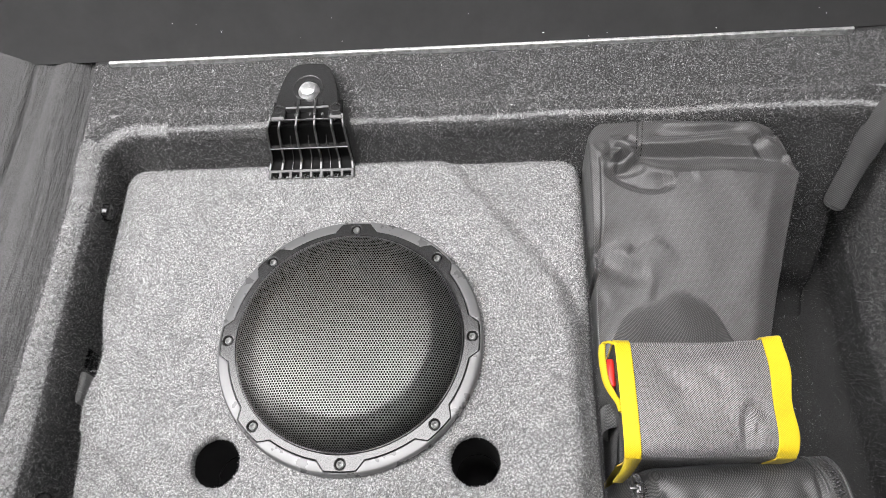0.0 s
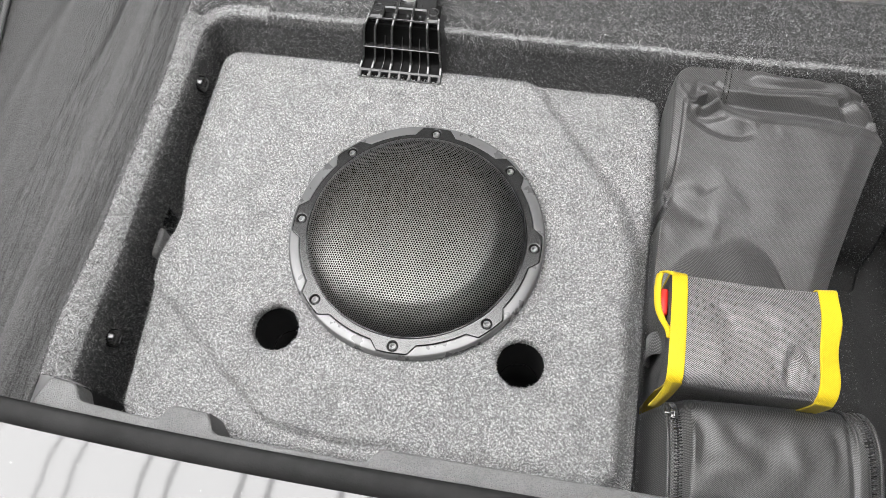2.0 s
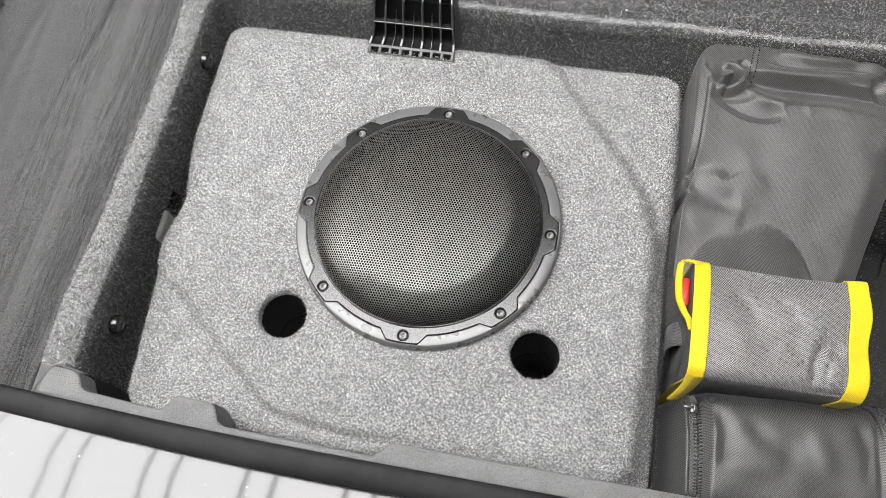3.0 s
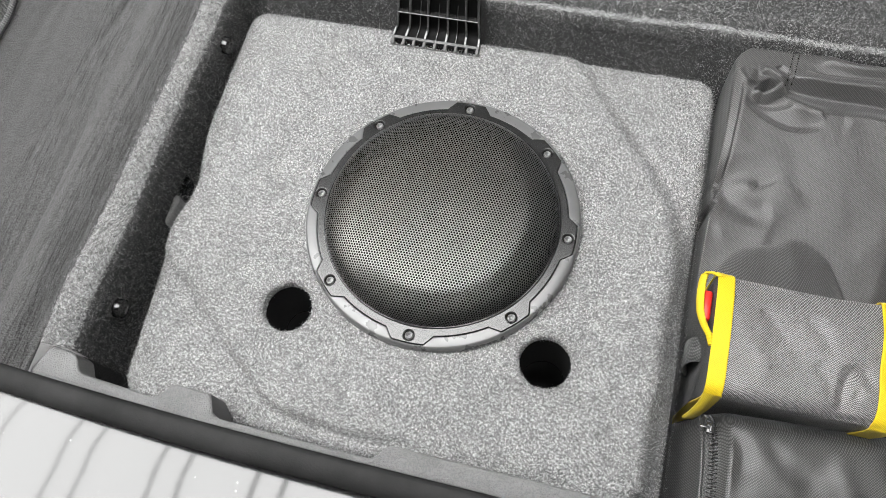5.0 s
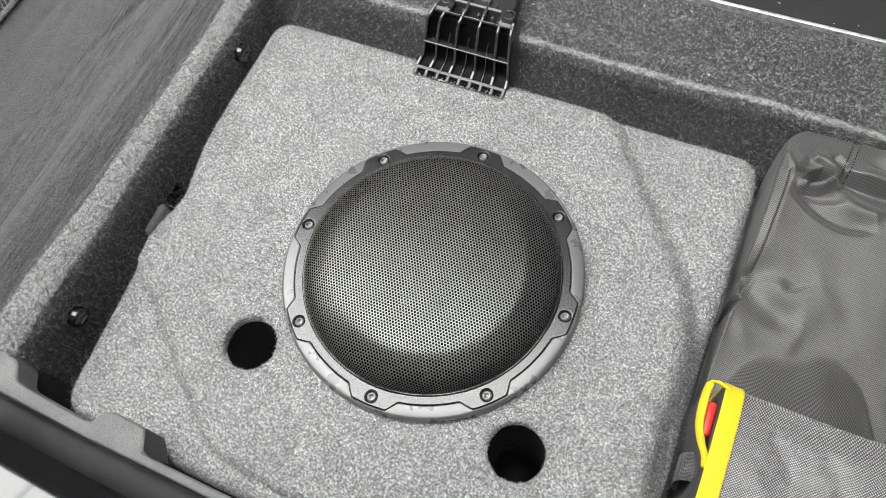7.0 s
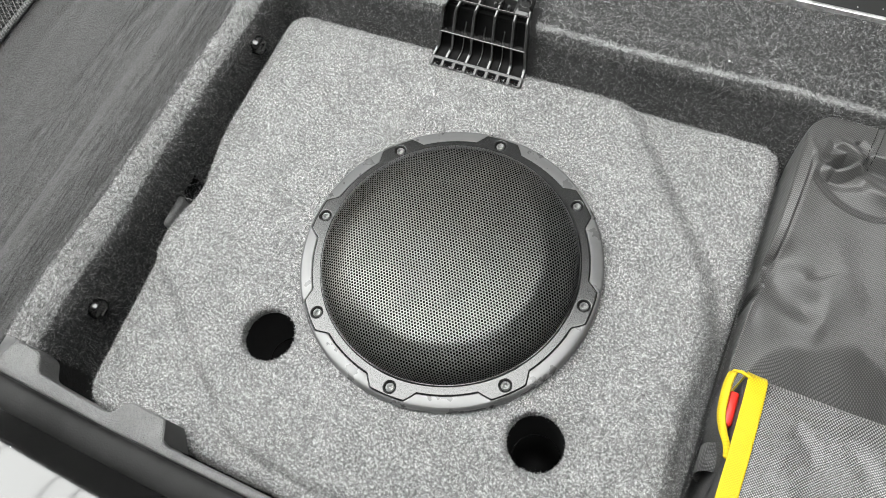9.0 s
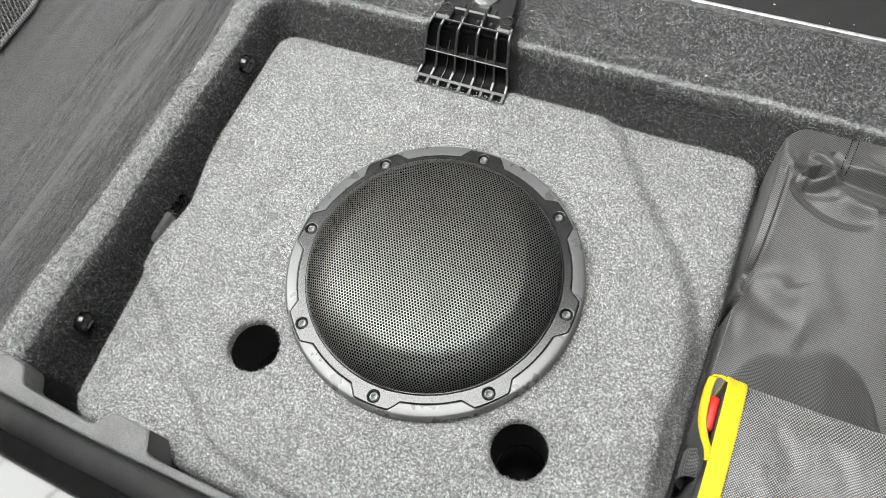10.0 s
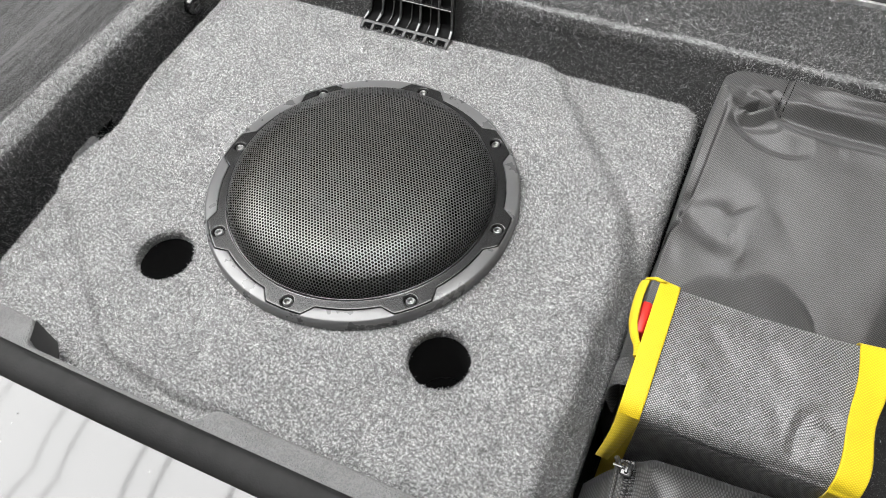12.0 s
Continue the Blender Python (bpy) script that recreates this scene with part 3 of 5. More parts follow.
keep = (e < -0.0002) & (np.hypot(xx, yy) > 0.138)
for cx, cy in PORTS:
    keep &= np.hypot(xx - cx, yy - cy) > PORT_R
xx, yy = xx[keep], yy[keep]
h = 0.001
hz = box_height(xx, yy)
nor = np.stack([hz - box_height(xx + h, yy), hz - box_height(xx, yy + h), np.full(len(xx), h)], 1)
nor /= np.linalg.norm(nor, axis=1)[:, None]
fibres("felt_nap", np.stack([xx, yy, hz], 1), nor, 0.0036, 0.00014, 0.34, M_BOX_FIBRE, sub, "loose light grey felt fibres", 8)
for cx, cy in PORTS:
    n_f = 2600
    a = rng.uniform(0, 2 * np.pi, n_f)
    ca, sa = np.cos(a), np.sin(a)
    rim = np.stack([cx + PORT_R * ca, cy + PORT_R * sa, rng.uniform(0.190, 0.1985, n_f)], 1)
    fibres("felt_nap", rim, np.stack([-ca, -sa, np.full(n_f, 0.3)], 1) / 1.044, 0.0022, 0.00013, 0.35, M_BOX_FIBRE, sub, "", 21)
# fibres of the upper side walls
n_f = 36000
k = rng.integers(0, len(out), n_f)
w = rng.random(n_f)[:, None]
nxt = np.roll(out, -1, 0)
seg_len = np.hypot(*(nxt - out).T)
k = rng.choice(len(out), n_f, p=seg_len / seg_len.sum())
xy = out[k] * (1 - w) + nxt[k] * w
dr = nxt[k] - out[k]
nn = np.column_stack([-dr[:, 1], dr[:, 0]])
nn /= np.linalg.norm(nn, axis=1)[:, None] + 1e-9
nn *= np.where(poly_dist(BOX_OUT, xy[:, 0] + nn[:, 0] * 0.002, xy[:, 1] + nn[:, 1] * 0.002)[0] > 0, 1, -1)[:, None]
fibres("felt_nap", np.column_stack([xy, rng.uniform(0.10, 0.19, n_f)]), np.column_stack([nn, np.zeros(n_f)]), 0.004, 0.00014, 0.3, M_BOX_FIBRE, sub, "", 9)


n_f = 150
tt = rng.uniform(-0.10, 0.20, n_f)
fx = np.interp(tt, [-0.10, -0.055, -0.022, -0.004, 0.055, 0.2], [-0.283, -0.2865, -0.2765, -0.2765, -0.2905, -0.292])
fibres("loose_thread", np.stack([fx + 0.001, tt, rng.uniform(0.186, 0.194, n_f)], 1), np.tile((-0.7, 0, 0.7), (n_f, 1)), 0.0085, 0.00014, 0.5, M_BOX_FIBRE, sub, "frayed threads along the edge", 31)


# ---------------------------------------------------------------- the speaker
speaker = thing("subwoofer_speaker", (0, 0, BOX_TOP), "round black subwoofer speaker with perforated steel grille", "speaker")
v, f = lathe([(0.1160, 0.197), (0.1160, 0.2045), (0.1395, 0.2045), (0.1400, 0.198)], 160)
raw_mesh("basket_rim", v, f, M_CONE, speaker, "dark speaker frame rim")
SCREWS = [math.radians(90 - 45 * k) for k in range(8)]
SR = 0.130
na, nr = 1440, 26
a = np.linspace(0, 2 * np.pi, na, endpoint=False)
rel = (np.degrees(a) + 22.5) % 45 - 22.5
edge_r = 0.1284 + (0.1376 - 0.1284) * np.clip((10.6 - np.abs(rel)) / 4.0, 0, 1)
edge_r = np.minimum(edge_r, 0.1382)
q = np.linspace(0, 1, nr)
rad = 0.1193 + (edge_r[:, None] - 0.1193) * q
out_r = np.stack([edge_r + 0.0006, edge_r + 0.0006, edge_r + 0.0008, edge_r + 0.0011, edge_r + 0.0016, np.full(na, 0.1386), np.full(na, 0.1392), np.full(na, 0.1400), np.full(na, 0.1408), np.full(na, 0.1414), np.full(na, 0.1416)], 1)
out_r = np.maximum.accumulate(out_r, 1)
out_z = np.broadcast_to(np.array([0.2040, 0.2110, 0.2113, 0.2114, 0.2114, 0.2113, 0.2110, 0.2104, 0.2094, 0.2078, 0.1970]), out_r.shape)
v = np.stack([out_r * np.cos(a)[:, None], out_r * np.sin(a)[:, None], out_z], 2)
raw_mesh("outer_ring", v.reshape(-1, 3), grid_faces(na, 11, True), M_RING, speaker, "satin grey outer ring")
z = np.full_like(rad, 0.2118)
fall = (edge_r[:, None] - rad)
z -= 0.0004 * smoothstep(0.0008, 0.0, fall)
z += 0.0012 * smoothstep(0.1212, 0.1202, rad)
for s in SCREWS:
    cx, cy = SR * math.cos(s), SR * math.sin(s)
    d = np.hypot(rad * np.cos(a)[:, None] - cx, rad * np.sin(a)[:, None] - cy)
    z -= 0.0032 * smoothstep(0.0056, 0.0048, d)
v = np.stack([rad * np.cos(a)[:, None], rad * np.sin(a)[:, None], z], 2)
low = v[:, -1:, :].copy()
low[..., 2] = 0.2040
inn = v[:, :1, :].copy()
inn[..., 2] = 0.2040
lip = v[:, -1:, :].copy()
lip[..., 2] -= 0.0012
v = np.concatenate([inn, v, lip, low], 1)
tab_ring = raw_mesh("tab_ring", v.reshape(-1, 3), grid_faces(na, nr + 3, True), M_TAB, speaker, "satin black trim ring with eight tabs")
v0, f0 = lathe([(0.0038, 0.2082), (0.0039, 0.2100), (0.0034, 0.2110), (0.0022, 0.2113), (0.0020, 0.2092), (0.0001, 0.2091)], 18)
for s in SCREWS:
    raw_mesh("screw", v0 + np.array((SR * math.cos(s), SR * math.sin(s), 0)), f0, M_STEEL, speaker, "steel socket screw")

# perforated dome
GR = 0.1196
DOME = np.array([(0.0, 0.2428), (0.02, 0.2426), (0.04, 0.2419), (0.06, 0.2408), (0.075, 0.2397), (0.0840, 0.2388), (0.0880, 0.2382), (0.0910, 0.2374), (0.0945, 0.2361), (0.1000, 0.2337), (0.1060, 0.2309), (0.1110, 0.2281), (0.1146, 0.2248), (0.1172, 0.2204), (0.1188, 0.2155), (0.1196, 0.2095)])
arc = np.concatenate([[0], np.cumsum(np.hypot(*np.diff(DOME, axis=0).T))])
REACH = arc[-1]


def on_dome(xy):
    """Rolls a flat sheet down over the dome."""
    s = np.hypot(xy[..., 0], xy[..., 1])
    s2 = np.minimum(s, REACH)
    r, z = np.interp(s2, arc, DOME[:, 0]), np.interp(s2, arc, DOME[:, 1])
    k = r / np.maximum(s, 1e-9)
    return np.stack([xy[..., 0] * k, xy[..., 1] * k, z], -1)


pitch = 0.00285
rows_n = int(REACH / (pitch * 0.866)) + 2
cells = []
for j in range(-rows_n, rows_n + 1):
    i = np.arange(-rows_n - 4, rows_n + 5)
    cells.append(np.column_stack([(i + 0.5 * (j % 2)) * pitch, np.full(len(i), j * pitch * 0.866)]))
cells = np.concatenate(cells)
cells = cells[np.hypot(*cells.T) < REACH - pitch * 0.3]
ang = np.radians(30 + 60 * np.arange(6))
hexa = np.stack([np.cos(ang), np.sin(ang)], 1)
outer = cells[:, None] + hexa * pitch / math.sqrt(3)
inner = cells[:, None] + hexa * pitch * 0.395
xy = np.concatenate([outer, inner], 1)
v = on_dome(xy).reshape(-1, 3)
o = np.arange(len(cells))[:, None, None] * 12
j = np.arange(6)
f = (o + np.stack([j, (j + 1) % 6, 6 + (j + 1) % 6, 6 + j], 1)[None]).reshape(-1, 4)
grille = raw_mesh("grille", v, f, M_GRILLE, speaker, "satin black perforated steel dome")
v, f = lathe([(0.1185, 0.2060), (0.105, 0.2035), (0.098, 0.2065), (0.088, 0.2010), (0.050, 0.190), (0.045, 0.195), (0.0002, 0.200)], 64)
raw_mesh("cone", v, f, M_CONE, speaker, "matt black cone behind the grille")


# ---------------------------------------------------------------- ribbed bracket
bracket = thing("ribbed_bracket", (-0.062, 0.28, 0.25), "black ribbed plastic bracket bolted to the boot ledge", "bracket")
BX0, BX1 = -0.097, -0.0155
PROFILE = [(0.275, 0.2678), (0.262, 0.2672), (0.2530, 0.2657), (0.2475, 0.2638), (0.2440, 0.2624), (0.2405, 0.2607), (0.2388, 0.2588), (0.2372, 0.2540),
           (0.2338, 0.2440), (0.2295, 0.2320), (0.2280, 0.2220), (0.2268, 0.2150), (0.2258, 0.2124), (0.2240, 0.2111), (0.2205, 0.2096), (0.2165, 0.2079)]
prof = np.array(PROFILE)


def rib_x(frac, k):
    """Ribs splay outwards towards the foot."""
    t = k / (len(prof) - 1)
    a, b = BX0 - 0.0145 * t, BX1 + 0.005 * t
    return a + (b - a) * frac


tang = np.gradient(prof, axis=0)
inward = np.column_stack([-tang[:, 1], tang[:, 0]])
inward /= np.linalg.norm(inward, axis=1)[:, None]
inward *= np.where(inward[:, 1:2] > 0, -1, 1)
depth = np.array([0.006, 0.008, 0.009, 0.0095, 0.0095, 0.0095, 0.0095, 0.0095, 0.009, 0.008, 0.007, 0.006, 0.005, 0.0045, 0.0035, 0.002])
deep = prof + inward * depth[:, None]
for frac in (0.0, 0.15, 0.375, 0.62, 0.845, 1.0):
    rings = []
    for k in range(0 if 0.3 < frac < 0.7 else 2, len(prof)):
        x, e = rib_x(frac, k), inward[k]
        hw = 0.0016 if k < 12 else 0.0020
        rings.append([(x + a * hw, *(prof[k] + e * b)) for a, b in ((-0.8, depth[k]), (-1, 0.0012), (-0.8, 0.0005), (-0.4, 0.0001), (0.4, 0.0001), (0.8, 0.0005), (1, 0.0012), (0.8, depth[k]))])
    raw_mesh("rib", np.array(rings).reshape(-1, 3), grid_faces(len(rings), 8), M_RIB, bracket)


def along_profile(k):
    """Point, inward direction, run direction and depth at a fractional station."""
    i = np.arange(len(prof))
    mix = [np.array([np.interp(k, i, arr[:, c]) for c in (0, 1)]) for arr in (prof, inward, tang)]
    return mix[0], mix[1] / np.linalg.norm(mix[1]), mix[2] / np.linalg.norm(mix[2]), np.interp(k, i, depth)


for k in (3.0, 9.0):
    a, b = rib_x(0, k), rib_x(1, k)
    c, e, g, dep = along_profile(k)
    up, low_e = c + e * 0.0002, c + e * dep
    # the crest leans towards the sill, so it catches the ceiling's light
    v = [(x, *q) for x in (a, b) for q in (low_e - g * 0.0008, up - g * 0.0011 + e * 0.0008, up - g * 0.0008 - e * 0.0006, up - e * 0.0009, up + g * 0.0009 - e * 0.0001, up + g * 0.0012 + e * 0.0010, low_e + g * 0.0008)]
    raw_mesh("cross_bar", v, grid_faces(2, 7), M_RIB, bracket)
v = []
for k in range(len(prof)):
    v += [(rib_x(0, k), *deep[k]), (rib_x(1, k), *deep[k])]
raw_mesh("back_plate", v, grid_faces(len(prof), 2), M_TUBE, bracket)
for frac in (0.27, 0.5, 0.73):
    rings = []
    for k in range(8, len(prof)):
        x = rib_x(frac, k)
        c = prof[k] + inward[k] * depth[k] * (0.85 if k == 8 else 0.5)
        rings.append([(x - 0.0007, *deep[k]), (x - 0.0006, *c), (x + 0.0006, *c), (x + 0.0007, *deep[k])])
    raw_mesh("small_rib", np.array(rings).reshape(-1, 3), grid_faces(len(rings), 4), M_RIB, bracket)
# comb at the foot, tipped towards the sill
fx0, fx1 = rib_x(0, len(prof) - 1) - 0.001, rib_x(1, len(prof) - 1) + 0.001
TIP = Matrix.Translation((0, 0.0040, 0.0020)) @ Matrix.Translation((0, 0.2115, 0.2040)) @ Matrix.Rotation(math.radians(17), 4, "X") @ Matrix.Translation((0, -0.2115, -0.2040))


def foot_part(name, box, mat, label=""):
    bm = box_bm(*box, 0.0005)
    bmesh.ops.transform(bm, matrix=TIP, verts=bm.verts)
    part(name, bm, mat, bracket, label, False)


foot_part("foot_bar", (fx0, fx1, 0.2098, 0.2134, 0.1995, 0.2046), M_FOOT)
foot_part("foot_bar", (fx0, fx1, 0.2022, 0.2034, 0.1988, 0.2030), M_FOOT)
# recess behind the comb: its shade put into a near-black plate
foot_part("foot_plate", (fx0 + 0.001, fx1 - 0.001, 0.2030, 0.2105, 0.1995, 0.2010), M_CONE, "near-black plate standing in for the comb's shaded recess")
for i in range(9):
    x = fx0 + 0.0017 + (fx1 - fx0 - 0.0034) * i / 8
    foot_part("tooth", (x - 0.0017, x + 0.0017, 0.2030, 0.2110, 0.1996, 0.2045), M_FOOT)
plate = rounded([(-0.0955, 0.2625), (-0.0915, 0.296), (-0.0810, 0.3295), (-0.0350, 0.3295), (-0.0240, 0.296), (-0.0190, 0.2625)], 0.018, 8)
part("tongue", prism(plate, 0.2450, 0.2645, 0.0015), M_TAB, bracket, "flat bolted tongue", False)
for x0, x1, arm in ((-0.0990, -0.0810, [(-0.0990, 0.2490), (-0.0810, 0.2490), (-0.0810, 0.2660), (-0.0952, 0.2660)]),
                    (-0.0315, -0.0140, [(-0.0315, 0.2490), (-0.0140, 0.2490), (-0.0193, 0.2660), (-0.0315, 0.2660)])):
    part("arm", prism(arm, 0.2450, 0.2649, 0.0012), M_TAB, bracket, "", False)
    bm = box_bm(x0 + 0.0025, x1 - 0.0015, 0.2478, 0.2515, 0.2622, 0.2654, 0.0007)
    bmesh.ops.rotate(bm, verts=bm.verts, cent=(0, 0.2495, 0.2637), matrix=Matrix.Rotation(math.radians(20), 3, "X"))
    part("arm_pad", bm, M_FOOT, bracket, "", False)
    v, f = lathe([(0.0062, 0.2646), (0.0060, 0.2656), (0.0054, 0.2656), (0.0052, 0.2646)], 24, ((x0 + x1) / 2, 0.2625, 0))
    raw_mesh("pad_ring", v, f, M_RIB, bracket)
part("pocket_floor", box_bm(-0.0812, -0.0312, 0.2460, 0.2650, 0.2440, 0.2540), M_TUBE, bracket, "", False)
for frac in (0.375, 0.62):
    x = rib_x(frac, 0)
    part("tongue_rib", box_bm(x - 0.0017, x + 0.0017, 0.252, 0.2720, 0.2520, 0.2666, 0.0007), M_RIB, bracket)
bm = box_bm(-0.0812, -0.0312, 0.2614, 0.2640, 0.2520, 0.2670, 0.0006)
for vert in bm.verts:
    if vert.co.z > 0.266 and vert.co.y < 0.2627:
        vert.co.z -= 0.0007
part("tongue_bar", bm, M_FOOT, bracket, "", False)
for x in (-0.0700, -0.0530, -0.0385):
    part("pocket_peg", box_bm(x - 0.0012, x + 0.0012, 0.2540, 0.2580, 0.2520, 0.2625, 0.0006), M_FOOT, bracket, "", False)
for x in (-0.0720, -0.0385):
    part("tongue_fin", box_bm(x - 0.0010, x + 0.0010, 0.2640, 0.2725, 0.2640, 0.2668, 0.0005), M_RIB, bracket, "", False)
v, f = lathe([(0.0185, 0.2640), (0.0182, 0.2656), (0.0170, 0.2658), (0.0166, 0.2645)], 32, (-0.0580, 0.2930, 0))
raw_mesh("washer_rim", v, f, M_RIB, bracket)
v, f = lathe([(0.0125, 0.2640), (0.0125, 0.2660), (0.0100, 0.2664), (0.0098, 0.2705), (0.0088, 0.2716), (0.0001, 0.2718)], 28, (-0.0560, 0.2870, 0))
raw_mesh("nut", v, f, M_ALU, bracket, "pale zinc nut")


# ---------------------------------------------------------------- push pins and slot in the left wall
def push_pin(at):
    pin = thing("push_pin", at, "black domed plastic push pin in the carpet wall", "fastener", "push pins in the boot wall")
    prof_pin = [(0.0001, 0.0050), (0.0035, 0.0048), (0.0040, 0.0036), (0.0052, 0.0036), (0.0080, 0.0028), (0.0098, 0.0008), (0.0101, -0.006)]
    v, f = lathe(prof_pin, 32)
    v = v[:, [2, 0, 1]] + np.array(at)
    head = raw_mesh("head", v, f, M_TAB, pin)
    part("slot", box_bm(at[0] + 0.0046, at[0] + 0.0058, at[1] - 0.0045, at[1] + 0.0045, at[2] - 0.0009, at[2] + 0.0009, 0.0003), M_BLACK, head)
    return pin


push_pin((-0.2955, 0.162, 0.2135))
push_pin((-0.2955, -0.164, 0.2020))
slot = thing("cable_slot", (-0.302, 0.0, 0.17), "dark cable opening with a grey plastic grommet", "opening")
# no hole here: a near-black block carries the hollow's shade in its colour
part("opening", box_bm(-0.306, -0.2990, -0.020, 0.006, 0.150, 0.184, 0.003), M_CONE, slot)
part("grommet", box_bm(-0.306, -0.2950, -0.058, -0.022, 0.135, 0.186, 0.0052, 4), M_TRIM, slot, "grey plastic grommet")
front_wall = part("boot_front_wall", box_bm(-0.335, 0.62, -0.2625, -0.2575, -0.05, 0.2045), M_BLACK, None, "black plastic front wall of the boot well", False)
tagged(front_wall, category="wall", kind="structure")


# ---------------------------------------------------------------- bags on the right
def sheet(nu, nv, fn):
    u, w = (a.ravel() for a in np.meshgrid(np.linspace(0, 1, nu), np.linspace(0, 1, nv), indexing="ij"))
    return np.stack(fn(u, w), 1), grid_faces(nu, nv)


def gauss(x, y, cx, cy, sx, sy, turn=0.0):
    c, s = math.cos(turn), math.sin(turn)
    a, b = (x - cx) * c + (y - cy) * s, -(x - cx) * s + (y - cy) * c
    return np.exp(-((a / sx) ** 2 + (b / sy) ** 2))


def curve(points, n=40):
    """A smooth run through a few points."""
    p = np.array(points, float)
    t = np.linspace(0, len(p) - 1, n)
    i = np.clip(t.astype(int), 0, len(p) - 2)
    f = (t - i)[:, None]
    q = np.concatenate([[2 * p[0] - p[1]], p, [2 * p[-1] - p[-2]]])
    a, b, c, d = q[i], q[i + 1], q[i + 2], q[i + 3]
    return 0.5 * (2 * b + (c - a) * f + (2 * a - 5 * b + 4 * c - d) * f ** 2 + (3 * b - a - 3 * c + d) * f ** 3)


def crease(x, y, points, amp, before, after, fade=0.18, round_off=0.0012):
    """Height of a fold along a curved line: a tent with flanks of two widths (right and left of the line's run), fading at both ends."""
    p = curve(points, 36)
    best, sign, where = np.full(x.shape, 1e9), np.zeros(x.shape), np.zeros(x.shape)
    for k in range(35):
        ax, ay = p[k]
        ex, ey = p[k + 1] - p[k]
        t = np.clip(((x - ax) * ex + (y - ay) * ey) / (ex * ex + ey * ey), 0, 1)
        dx, dy = x - ax - t * ex, y - ay - t * ey
        d = dx * dx + dy * dy
        m = d < best
        best = np.where(m, d, best)
        sign = np.where(m, np.sign(ex * dy - ey * dx), sign)
        where = np.where(m, (k + t) / 35, where)
    d = np.sqrt(best)
    width = np.where(sign < 0, before, after)
    d = np.sqrt(d * d + round_off ** 2) - round_off
    tent = np.clip(1 - d / width, 0, 1)
    tent = tent - 0.12 * np.sin(2 * np.pi * tent) / np.pi
    end = smoothstep(-0.001, fade, where) * smoothstep(1.001, 1 - fade, where)
    return amp * tent * end


def y_near(line):
    """Folds of the slack middle are rounder than those of the rolled end."""
    return line[0][1] < 0.15


